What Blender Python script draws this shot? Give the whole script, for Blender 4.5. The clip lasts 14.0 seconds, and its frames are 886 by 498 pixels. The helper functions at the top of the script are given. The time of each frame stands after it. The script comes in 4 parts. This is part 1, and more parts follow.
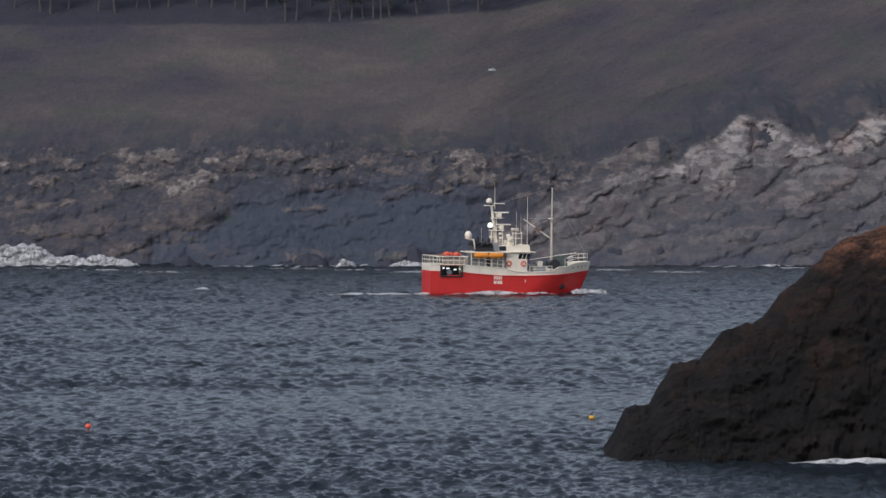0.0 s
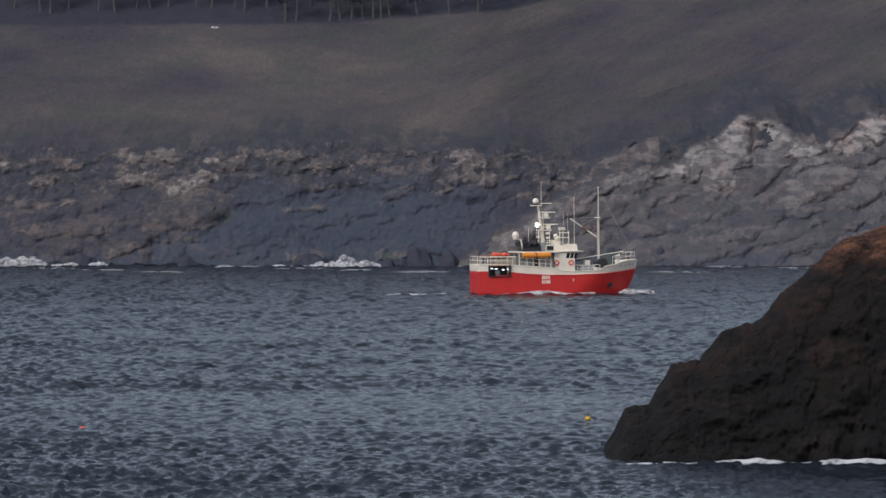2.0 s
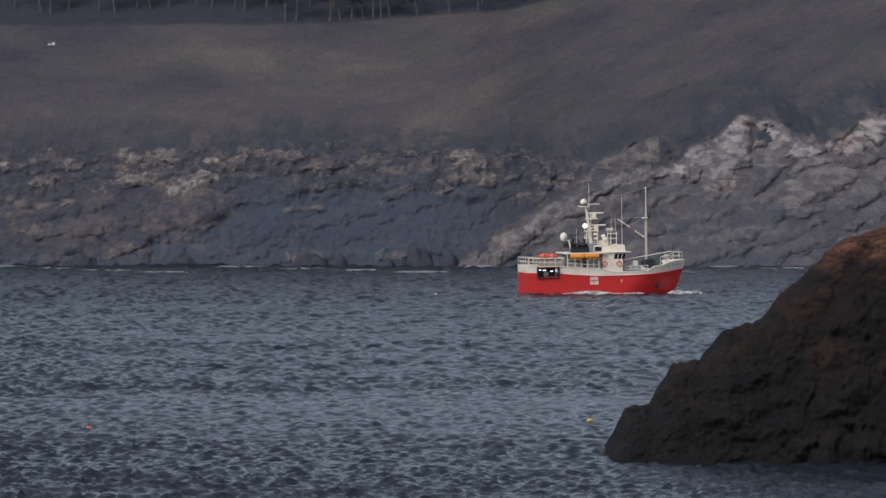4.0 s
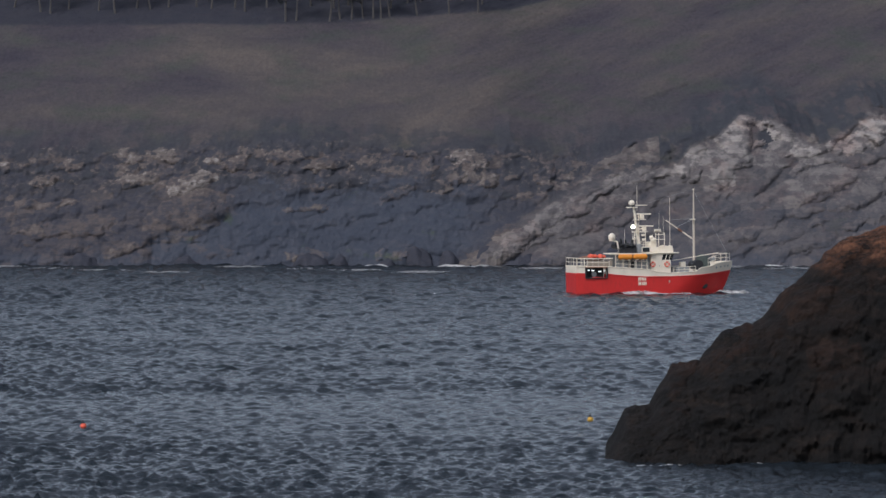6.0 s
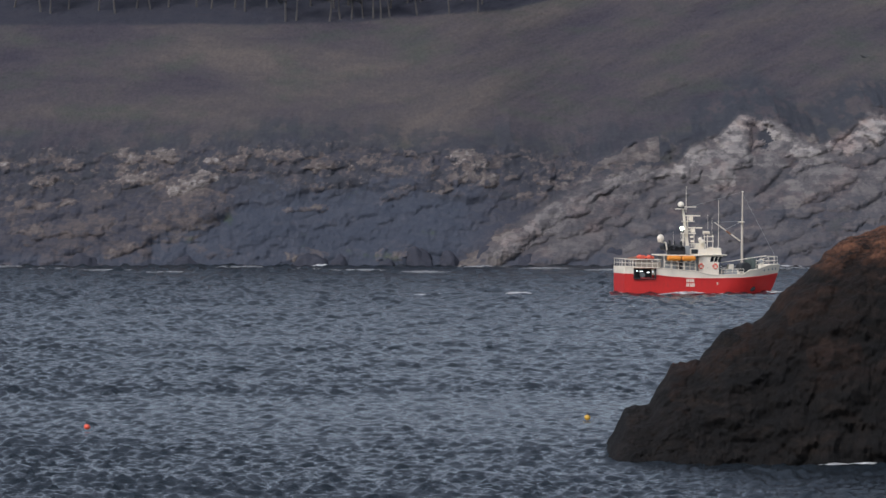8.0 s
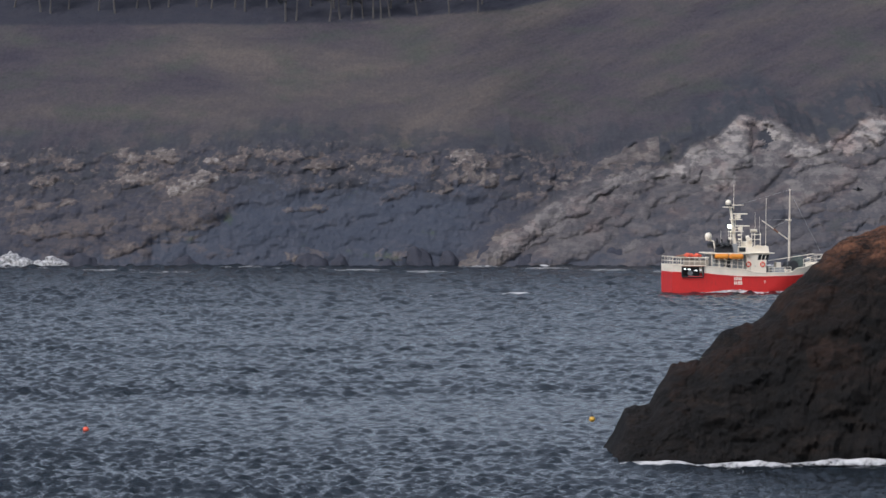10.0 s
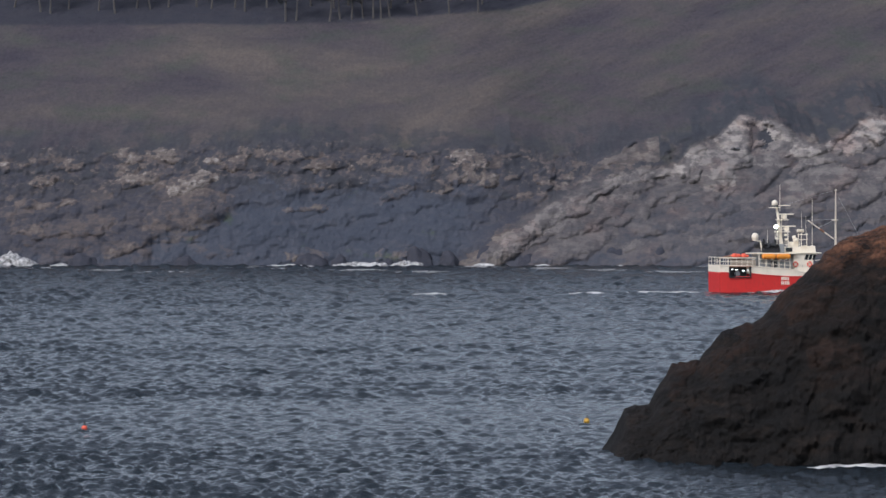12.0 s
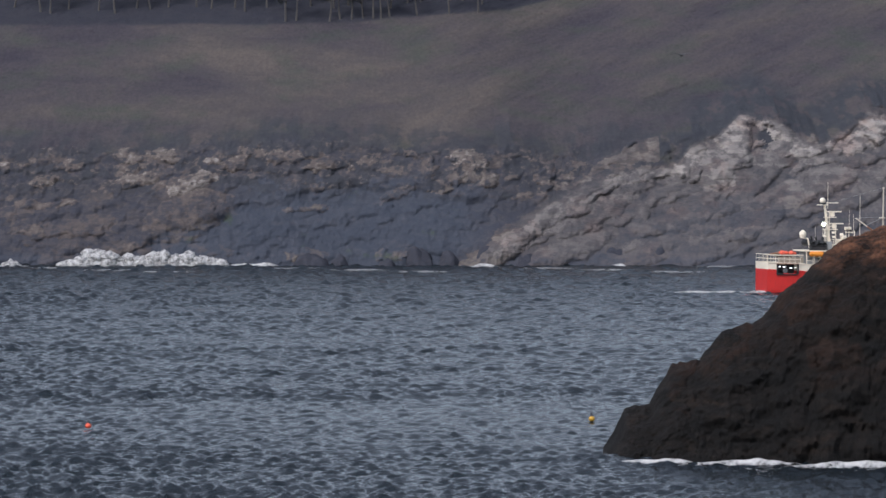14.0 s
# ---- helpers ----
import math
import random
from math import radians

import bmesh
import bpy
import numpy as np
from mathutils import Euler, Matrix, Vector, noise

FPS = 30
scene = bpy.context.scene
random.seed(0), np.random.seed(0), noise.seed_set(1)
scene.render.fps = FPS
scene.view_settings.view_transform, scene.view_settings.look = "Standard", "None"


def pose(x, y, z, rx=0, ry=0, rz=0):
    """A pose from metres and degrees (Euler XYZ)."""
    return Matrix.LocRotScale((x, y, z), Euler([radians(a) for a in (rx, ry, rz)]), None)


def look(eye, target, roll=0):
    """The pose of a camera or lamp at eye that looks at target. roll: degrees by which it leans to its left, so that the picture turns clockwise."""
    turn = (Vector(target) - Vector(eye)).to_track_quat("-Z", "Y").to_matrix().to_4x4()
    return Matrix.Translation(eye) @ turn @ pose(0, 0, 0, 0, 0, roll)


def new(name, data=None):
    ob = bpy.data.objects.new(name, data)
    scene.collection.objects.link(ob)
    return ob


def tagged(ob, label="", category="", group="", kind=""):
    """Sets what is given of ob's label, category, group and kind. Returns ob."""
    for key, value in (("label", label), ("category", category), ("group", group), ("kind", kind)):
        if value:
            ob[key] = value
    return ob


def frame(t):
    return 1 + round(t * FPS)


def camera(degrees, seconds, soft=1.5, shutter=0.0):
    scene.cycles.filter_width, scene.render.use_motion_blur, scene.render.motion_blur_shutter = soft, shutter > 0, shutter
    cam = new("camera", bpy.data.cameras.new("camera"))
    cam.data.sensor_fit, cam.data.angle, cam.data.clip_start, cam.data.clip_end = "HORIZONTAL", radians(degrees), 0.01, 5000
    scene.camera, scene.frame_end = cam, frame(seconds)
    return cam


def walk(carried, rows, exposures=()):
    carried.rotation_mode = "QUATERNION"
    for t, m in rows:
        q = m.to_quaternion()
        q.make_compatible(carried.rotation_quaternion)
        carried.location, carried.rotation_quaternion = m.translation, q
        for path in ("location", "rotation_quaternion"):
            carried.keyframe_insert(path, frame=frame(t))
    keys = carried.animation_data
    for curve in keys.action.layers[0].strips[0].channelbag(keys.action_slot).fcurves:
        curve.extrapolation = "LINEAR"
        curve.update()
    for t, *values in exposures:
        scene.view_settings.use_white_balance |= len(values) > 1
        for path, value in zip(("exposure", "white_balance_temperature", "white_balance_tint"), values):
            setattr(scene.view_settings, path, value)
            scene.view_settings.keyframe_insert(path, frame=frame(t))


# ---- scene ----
# camera: a long lens on a headland, standing still
cam = camera(11.2, 14.0, soft=1.5)
EYE = (0.0, 0.0, 14.0)
STAND = pose(0, 0, 14.0, 90 - 1.017, 0, 0)
walk(cam, [(0.0, STAND), (14.0, STAND)], exposures=[(0.0, 0.0, 6050, 12), (6.4, 0.0, 6050, 12), (7.5, 0.12, 6050, 12), (10.4, 0.3, 6050, 12), (14.0, 0.33, 6050, 12)])

# dull evening sky with a broad, veiled sun
world = bpy.data.worlds.new("overcast_sky")
scene.world = world
world.use_nodes = True
wn = world.node_tree
sky = wn.nodes.new("ShaderNodeTexSky")
sky.sky_type = "NISHITA"
sky.sun_disc = False
sky.sun_elevation = radians(44)
sky.sun_rotation = radians(215)
sky.air_density, sky.dust_density, sky.ozone_density = 1.0, 1.6, 1.0
veil = wn.nodes.new("ShaderNodeHueSaturation")
veil.inputs["Saturation"].default_value = 0.44
wn.links.new(sky.outputs[0], veil.inputs["Color"])
wn.links.new(veil.outputs[0], wn.nodes["Background"].inputs["Color"])
wn.nodes["Background"].inputs["Strength"].default_value = 0.128

sun_data = bpy.data.lights.new("veiled_sun", "SUN")
sun_data.energy = 1.5
sun_data.angle = radians(14)
sun_data.color = (1.0, 0.95, 0.90)
sun = new("veiled_sun", sun_data)
sun.matrix_world = look((-110, -150, 180), (0, 0, 0))


# ---- materials ----
def nodes_of(name):
    m = bpy.data.materials.new(name)
    m.use_nodes = True
    nt = m.node_tree
    return m, nt, nt.nodes["Principled BSDF"]


def add_node(nt, kind, **values):
    n = nt.nodes.new(kind)
    for key, value in values.items():
        n.inputs[key].default_value = value
    return n


def coords(nt, stretch=(1, 1, 1), turn=(0, 0, 0)):
    tc = nt.nodes.new("ShaderNodeTexCoord")
    mp = nt.nodes.new("ShaderNodeMapping")
    mp.inputs["Scale"].default_value = stretch
    mp.inputs["Rotation"].default_value = turn
    nt.links.new(tc.outputs["Object"], mp.inputs["Vector"])
    return mp.outputs[0]


def ramp_of(nt, fac, stops):
    r = nt.nodes.new("ShaderNodeValToRGB")
    e = r.color_ramp.elements
    while len(e) < len(stops):
        e.new(0.5)
    for k, (p, c) in enumerate(stops):
        e[k].position = p
        e[k].color = (*c, 1) if len(c) == 3 else c
    nt.links.new(fac, r.inputs[0])
    return r.outputs[0]


def noise_of(nt, vec, scale, detail=6, rough=0.6, distort=0.0):
    n = add_node(nt, "ShaderNodeTexNoise", Scale=scale, Detail=detail, Roughness=rough, Distortion=distort)
    nt.links.new(vec, n.inputs["Vector"])
    return n.outputs["Fac"]


def mix_of(nt, fac, a, b, mode="MIX"):
    m = nt.nodes.new("ShaderNodeMix")
    m.data_type, m.blend_type = "RGBA", mode
    for sock, v in ((m.inputs[0], fac), (m.inputs[6], a), (m.inputs[7], b)):
        if isinstance(v, (int, float)):
            sock.default_value = v
        elif isinstance(v, tuple):
            sock.default_value = (*v, 1)
        else:
            nt.links.new(v, sock)
    return m.outputs[2]


def bump_of(nt, bsdf, height, strength, distance):
    b = add_node(nt, "ShaderNodeBump", Strength=strength, Distance=distance)
    nt.links.new(height, b.inputs["Height"])
    nt.links.new(b.outputs[0], bsdf.inputs["Normal"])


def painted(name, colour, rough=0.45, wear=(0.25, 0.2, 0.16), amount=0.25, scale=1.5, metal=0.0):
    """Weathered marine paint: broad fading, fine grime and a faint relief."""
    m, nt, b = nodes_of(name)
    v = coords(nt)
    drip = coords(nt, (1.0, 1.0, 0.25))
    broad = ramp_of(nt, noise_of(nt, v, scale * 0.4, 4), [(0.3, tuple(c * 0.86 for c in colour)), (0.7, colour)])
    grime = ramp_of(nt, noise_of(nt, drip, scale * 3.0, 8, 0.7), [(0.52, (0, 0, 0)), (0.8, (amount, amount, amount))])
    nt.links.new(mix_of(nt, grime, broad, wear), b.inputs["Base Color"])
    b.inputs["Roughness"].default_value = rough
    b.inputs["Metallic"].default_value = metal
    bump_of(nt, b, noise_of(nt, v, scale * 8, 4), 0.15, 0.01)
    return m


def land_material():
    """Heath and grass above, bedded cliff, pale granite humps and dark wet rock; every rock body has a tone of its own.
    Distance haze is mixed into the colours.
    """
    m, nt, b = nodes_of("headland_ground")
    v = coords(nt)
    even = coords(nt, (1.0, 0.32, 1.0))
    bed = coords(nt, (0.5, 0.3, 1.5), (0, radians(-8), 0))
    seam = coords(nt, (0.5, 0.25, 1.5), (0, radians(-24), 0))

    def zone(key):
        a = nt.nodes.new("ShaderNodeAttribute")
        a.attribute_name = key
        return a.outputs["Fac"]

    def shifted(base, grain, amount):
        k = add_node(nt, "ShaderNodeMath")
        k.operation = "MULTIPLY_ADD"
        k.inputs[1].default_value = amount
        nt.links.new(grain, k.inputs[0])
        j = add_node(nt, "ShaderNodeMath")
        j.operation = "SUBTRACT"
        j.inputs[1].default_value = amount / 2
        nt.links.new(base, k.inputs[2])
        nt.links.new(k.outputs[0], j.inputs[0])
        return j.outputs[0]

    # ramps below are lifted and blued to paint in the air haze
    mid = noise_of(nt, even, 0.55, 8, 0.72)
    fine = noise_of(nt, even, 2.2, 6, 0.7)
    # hillside: brown grass, purple heather in the swales, green flushes, all tinted blue for haze
    sward = shifted(zone("swale"), mid, 0.52)
    grass = ramp_of(nt, sward, [(0.12, (0.049, 0.044, 0.057)), (0.42, (0.071, 0.062, 0.069)), (0.62, (0.085, 0.074, 0.074)), (0.9, (0.117, 0.098, 0.088))])
    green = ramp_of(nt, noise_of(nt, v, 0.10, 5, 0.6), [(0.50, (0, 0, 0)), (0.70, (0.6, 0.6, 0.6))])
    grass = mix_of(nt, green, grass, (0.058, 0.069, 0.056))
    tuft = ramp_of(nt, fine, [(0.3, (0.76, 0.76, 0.78)), (0.75, (1.22, 1.20, 1.16))])
    grass = mix_of(nt, 0.9, grass, tuft, "MULTIPLY")
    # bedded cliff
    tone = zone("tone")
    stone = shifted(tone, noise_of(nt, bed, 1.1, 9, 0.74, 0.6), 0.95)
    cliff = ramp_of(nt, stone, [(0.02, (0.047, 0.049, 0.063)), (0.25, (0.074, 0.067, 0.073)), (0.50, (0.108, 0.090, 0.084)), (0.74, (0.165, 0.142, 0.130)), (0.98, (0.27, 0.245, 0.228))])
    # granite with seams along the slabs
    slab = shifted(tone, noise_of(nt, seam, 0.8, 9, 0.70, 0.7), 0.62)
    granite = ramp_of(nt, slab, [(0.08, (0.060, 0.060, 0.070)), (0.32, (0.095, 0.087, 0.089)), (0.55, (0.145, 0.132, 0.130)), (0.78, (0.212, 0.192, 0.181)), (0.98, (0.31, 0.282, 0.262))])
    vein = ramp_of(nt, noise_of(nt, seam, 0.30, 5, 0.5, 1.6), [(0.475, (1, 1, 1)), (0.495, (0.66, 0.66, 0.70)), (0.515, (1, 1, 1))])
    granite = mix_of(nt, 0.7, granite, vein, "MULTIPLY")
    rosy = ramp_of(nt, noise_of(nt, v, 0.16, 3), [(0.52, (0, 0, 0)), (0.68, (0.5, 0.5, 0.5))])
    granite = mix_of(nt, rosy, granite, mix_of(nt, 1.0, granite, (1.22, 0.97, 0.90), "MULTIPLY"))
    # wet, weed-hung rock at the tide line; its dark blue also stands for shade in gully and recess
    wet_shade = ramp_of(nt, shifted(tone, noise_of(nt, bed, 0.9, 8, 0.70, 0.5), 0.60),
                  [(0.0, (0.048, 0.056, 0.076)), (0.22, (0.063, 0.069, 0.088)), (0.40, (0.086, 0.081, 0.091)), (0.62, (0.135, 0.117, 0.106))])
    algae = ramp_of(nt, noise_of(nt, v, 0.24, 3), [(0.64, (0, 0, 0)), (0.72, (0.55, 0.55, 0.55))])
    wet_shade = mix_of(nt, algae, wet_shade, (0.055, 0.076, 0.048))
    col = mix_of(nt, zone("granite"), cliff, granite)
    col = mix_of(nt, zone("wet_shade"), col, wet_shade)
    col = mix_of(nt, zone("heath"), col, grass)
    # dark scrub; the same colour paints the shaded hollow in the granite
    thicket = ramp_of(nt, mid, [(0.3, (0.034, 0.037, 0.048)), (0.7, (0.056, 0.057, 0.064))])
    col = mix_of(nt, zone("gorse_hollow"), col, thicket)
    litter = ramp_of(nt, mid, [(0.3, (0.028, 0.030, 0.042)), (0.7, (0.046, 0.044, 0.054))])
    col = mix_of(nt, zone("wood"), col, litter)
    nt.links.new(col, b.inputs["Base Color"])
    b.inputs["Roughness"].default_value = 0.9
    b.inputs["Specular IOR Level"].default_value = 0.2
    bump_of(nt, b, noise_of(nt, even, 1.1, 8, 0.7), 0.55, 0.28)
    return m


def sea_material():
    m, nt, b = nodes_of("sea_water")
    v = coords(nt, (1.5, 0.55, 1.0), (0, 0, radians(6)))
    b.inputs["Base Color"].default_value = (0.016, 0.022, 0.028, 1)
    b.inputs["Roughness"].default_value = 0.15
    b.inputs["IOR"].default_value = 1.333
    small = noise_of(nt, v, 1.7, 6, 0.62, 0.2)
    bump_of(nt, b, small, 1.0, 0.17)
    return m


def dark_rock_material():
    m, nt, b = nodes_of("dark_shore_rock")
    v = coords(nt)
    bed = coords(nt, (0.6, 0.6, 1.5), (0, radians(35), 0))
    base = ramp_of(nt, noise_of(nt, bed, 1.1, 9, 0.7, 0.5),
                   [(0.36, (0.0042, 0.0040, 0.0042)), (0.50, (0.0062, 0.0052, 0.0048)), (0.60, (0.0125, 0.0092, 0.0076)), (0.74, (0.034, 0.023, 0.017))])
    a = nt.nodes.new("ShaderNodeAttribute")
    a.attribute_name = "lichen_light"
    spots = ramp_of(nt, noise_of(nt, bed, 1.6, 8, 0.7), [(0.38, (0, 0, 0)), (0.58, (1, 1, 1))])
    amount = mix_of(nt, 1.0, a.outputs["Color"], spots, "MULTIPLY")
    # orange of the crest growth, also laid on for warm light on the rock
    rust = ramp_of(nt, noise_of(nt, v, 3.0, 6), [(0.3, (0.080, 0.036, 0.022)), (0.7, (0.21, 0.095, 0.052))])
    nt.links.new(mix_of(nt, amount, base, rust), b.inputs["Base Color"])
    b.inputs["Roughness"].default_value = 0.85
    b.inputs["Specular IOR Level"].default_value = 0.25
    bump_of(nt, b, noise_of(nt, v, 2.4, 9, 0.74), 0.8, 0.25)
    return m


def foam_material():
    m, nt, b = nodes_of("sea_foam")
    v = coords(nt)
    nt.links.new(ramp_of(nt, noise_of(nt, v, 2.5, 6, 0.7), [(0.3, (0.40, 0.40, 0.41)), (0.65, (0.60, 0.585, 0.57))]), b.inputs["Base Color"])
    b.inputs["Roughness"].default_value = 0.8
    b.inputs["Subsurface Weight"].default_value = 0.0
    bump_of(nt, b, noise_of(nt, v, 3.0, 5), 0.2, 0.1)
    # torn, lacy edge: holes through which the water shows
    clear = nt.nodes.new("ShaderNodeBsdfTransparent")
    mx = nt.nodes.new("ShaderNodeMixShader")
    a = nt.nodes.new("ShaderNodeAttribute")
    a.attribute_name = "torn"
    holes = ramp_of(nt, noise_of(nt, v, 1.8, 8, 0.72), [(0.30, (0, 0, 0)), (0.70, (1, 1, 1))])
    add = nt.nodes.new("ShaderNodeMath")
    add.operation = "SUBTRACT"
    soft = add_node(nt, "ShaderNodeMapRange")
    soft.inputs["From Min"].default_value, soft.inputs["From Max"].default_value = -0.30, 0.28
    nt.links.new(a.outputs["Fac"], add.inputs[0])
    nt.links.new(holes, add.inputs[1])
    nt.links.new(add.outputs[0], soft.inputs[0])
    nt.links.new(soft.outputs[0], mx.inputs[0])
    nt.links.new(b.outputs[0], mx.inputs[1])
    nt.links.new(clear.outputs[0], mx.inputs[2])
    nt.links.new(mx.outputs[0], nt.nodes["Material Output"].inputs["Surface"])
    return m


def glow_material(name, colour, strength):
    m, nt, b = nodes_of(name)
    b.inputs["Base Color"].default_value = (*colour, 1)
    b.inputs["Emission Color"].default_value = (*colour, 1)
    b.inputs["Emission Strength"].default_value = strength
    return m


LAND = land_material()
SEA = sea_material()
DARK_ROCK = dark_rock_material()
FOAM = foam_material()
RED = painted("red_hull_paint", (0.66, 0.034, 0.030), 0.4, (0.22, 0.05, 0.04), 0.4)
WHITE = painted("white_marine_paint", (0.90, 0.81, 0.66), 0.5, (0.42, 0.30, 0.20), 0.25)
SPAR = painted("weathered_spar_paint", (0.62, 0.54, 0.44), 0.6, (0.24, 0.15, 0.10), 0.75, 2.5)
GREY = painted("grey_deck_paint", (0.30, 0.31, 0.31), 0.6)
BOARD = painted("weathered_board", (0.40, 0.34, 0.27), 0.8, (0.16, 0.11, 0.07), 0.6)
DARK = painted("dark_gear", (0.022, 0.023, 0.026), 0.6, (0.10, 0.07, 0.05), 0.4)
GREEN = painted("grey_green_tarpaulin", (0.070, 0.090, 0.082), 0.75)
ORANGE = painted("orange_plastic", (0.85, 0.30, 0.03), 0.5, (0.35, 0.12, 0.04), 0.4)
RUST = painted("rusty_steel", (0.26, 0.12, 0.07), 0.8)
GLASS = painted("dark_window_glass", (0.020, 0.025, 0.030), 0.08, (0.05, 0.05, 0.05), 0.1)
YELLOW = painted("yellow_plastic", (0.62, 0.36, 0.04), 0.5)
FLUO = painted("coral_red_plastic", (0.85, 0.13, 0.07), 0.5)
LAMP = glow_material("lit_lamp_glass", (0.86, 1.0, 0.72), 7.0)
SMALL_LAMP = glow_material("small_lit_lamp", (0.95, 1.0, 0.95), 1.6)
BARK = painted("grey_bark", (0.085, 0.078, 0.075), 0.9)
LEAF = painted("dark_leaves", (0.022, 0.025, 0.022), 0.8, (0.05, 0.045, 0.03), 0.5)
FEATHER = painted("white_feathers", (0.75, 0.75, 0.76), 0.8, (0.4, 0.4, 0.42), 0.3)
GREY_FEATHER = painted("dark_grey_feathers", (0.06, 0.06, 0.065), 0.8)


# ---- helpers for shapes ----
def mesh_of(name, bm):
    me = bpy.data.meshes.new(name)
    bm.to_mesh(me)
    bm.free()
    return me


def part(name, bm, material, parent, label="", smooth=False):
    me = mesh_of(name, bm)
    me.materials.append(material)
    if smooth:
        for p in me.polygons:
            p.use_smooth = True
    ob = new(name, me)
    ob.parent = parent
    if label:
        ob["label"] = label
    return ob


def box(x0, x1, y0, y1, z0, z1, bevel=0.03, bm=None):
    bm = bm or bmesh.new()
    r = bmesh.ops.create_cube(bm, size=1.0)
    for v in r["verts"]:
        v.co = Vector((x0 + (v.co.x + 0.5) * (x1 - x0), y0 + (v.co.y + 0.5) * (y1 - y0), z0 + (v.co.z + 0.5) * (z1 - z0)))
    if bevel:
        es = list({e for v in r["verts"] for e in v.link_edges})
        bmesh.ops.bevel(bm, geom=es, offset=bevel, segments=1, affect="EDGES")
    return bm


def tube(p, q, r0, r1=None, n=8, bm=None):
    bm = bm or bmesh.new()
    p, q = Vector(p), Vector(q)
    turn = (q - p).to_track_quat("Z", "Y").to_matrix().to_4x4()
    m = Matrix.Translation((p + q) / 2) @ turn
    bmesh.ops.create_cone(bm, cap_ends=True, segments=n, radius1=r0, radius2=r0 if r1 is None else r1, depth=(q - p).length, matrix=m)
    return bm


def ball(c, rx, ry=None, rz=None, sub=2, bm=None, rough=0.0):
    bm = bm or bmesh.new()
    r = bmesh.ops.create_icosphere(bm, subdivisions=sub, radius=1.0)
    for v in r["verts"]:
        k = 1 + rough * noise.noise(v.co * 2.3 + Vector(c))
        v.co = Vector((c[0] + v.co.x * rx * k, c[1] + v.co.y * (ry or rx) * k, c[2] + v.co.z * (rz or rx) * k))
    return bm


def ring(c, r, thick, normal, bm=None, n=18, k=8):
    bm = bm or bmesh.new()
    turn = Vector(normal).to_track_quat("Z", "Y").to_matrix()
    grid = []
    for i in range(n):
        a = 2 * math.pi * i / n
        row = []
        for j in range(k):
            b = 2 * math.pi * j / k
            row.append(bm.verts.new(Vector(c) + turn @ Vector(((r + thick * math.cos(b)) * math.cos(a), (r + thick * math.cos(b)) * math.sin(a), thick * math.sin(b)))))
        grid.append(row)
    for i in range(n):
        for j in range(k):
            bm.faces.new((grid[i][j], grid[(i + 1) % n][j], grid[(i + 1) % n][(j + 1) % k], grid[i][(j + 1) % k]))
    return bm


def sheet_mesh(name, X, Y, Z, material, attributes=()):
    """A grid of points (rows x columns) as one smooth-shaded mesh."""
    r, c = X.shape
    me = bpy.data.meshes.new(name)
    co = np.stack([X, Y, Z], -1).reshape(-1, 3)
    i = np.arange(r * c).reshape(r, c)
    q = np.stack([i[:-1, :-1], i[:-1, 1:], i[1:, 1:], i[1:, :-1]], -1).reshape(-1, 4)
    me.vertices.add(len(co))
    me.vertices.foreach_set("co", co.astype(np.float32).ravel())
    me.loops.add(q.size)
    me.loops.foreach_set("vertex_index", q.astype(np.int32).ravel())
    me.polygons.add(len(q))
    me.polygons.foreach_set("loop_start", np.arange(0, q.size, 4, dtype=np.int32))
    me.polygons.foreach_set("use_smooth", np.ones(len(q), dtype=bool))
    me.update(calc_edges=True)
    for key, values in attributes:
        at = me.attributes.new(key, "FLOAT", "POINT")
        at.data.foreach_set("value", values.astype(np.float32).ravel())
    me.materials.append(material)
    return new(name, me)


def hashed(ix, iy, seed):
    n = (ix.astype(np.int64) * 374761393 + iy.astype(np.int64) * 668265263 + seed * 974634777) & 0x7FFFFFFF
    n = ((n ^ (n >> 13)) * 1274126177) & 0x7FFFFFFF
    n = ((n ^ (n >> 15)) * 1103515245 + 12345) & 0x7FFFFFFF
    return (n ^ (n >> 16)) / 0x7FFFFFFF


def vnoise(x, y, seed=0):
    """Smooth value noise, 0 to 1."""
    ix, iy = np.floor(x), np.floor(y)
    fx, fy = x - ix, y - iy
    fx, fy = fx * fx * fx * (fx * (fx * 6 - 15) + 10), fy * fy * fy * (fy * (fy * 6 - 15) + 10)
    a, b = hashed(ix, iy, seed), hashed(ix + 1, iy, seed)
    c, d = hashed(ix, iy + 1, seed), hashed(ix + 1, iy + 1, seed)
    return (a * (1 - fx) + b * fx) * (1 - fy) + (c * (1 - fx) + d * fx) * fy


def fbm(x, y, seed=0, octaves=5, gain=0.5):
    s, amp, tot = 0, 1.0, 0
    for k in range(octaves):
        s = s + amp * vnoise(x + 17.3 * k, y - 9.1 * k, seed + k)
        tot += amp
        x, y, amp = x * 2.03, y * 2.03, amp * gain
    return s / tot


def smooth(a, b, x):
    t = np.clip((x - a) / (b - a), 0, 1)
    return t * t * (3 - 2 * t)


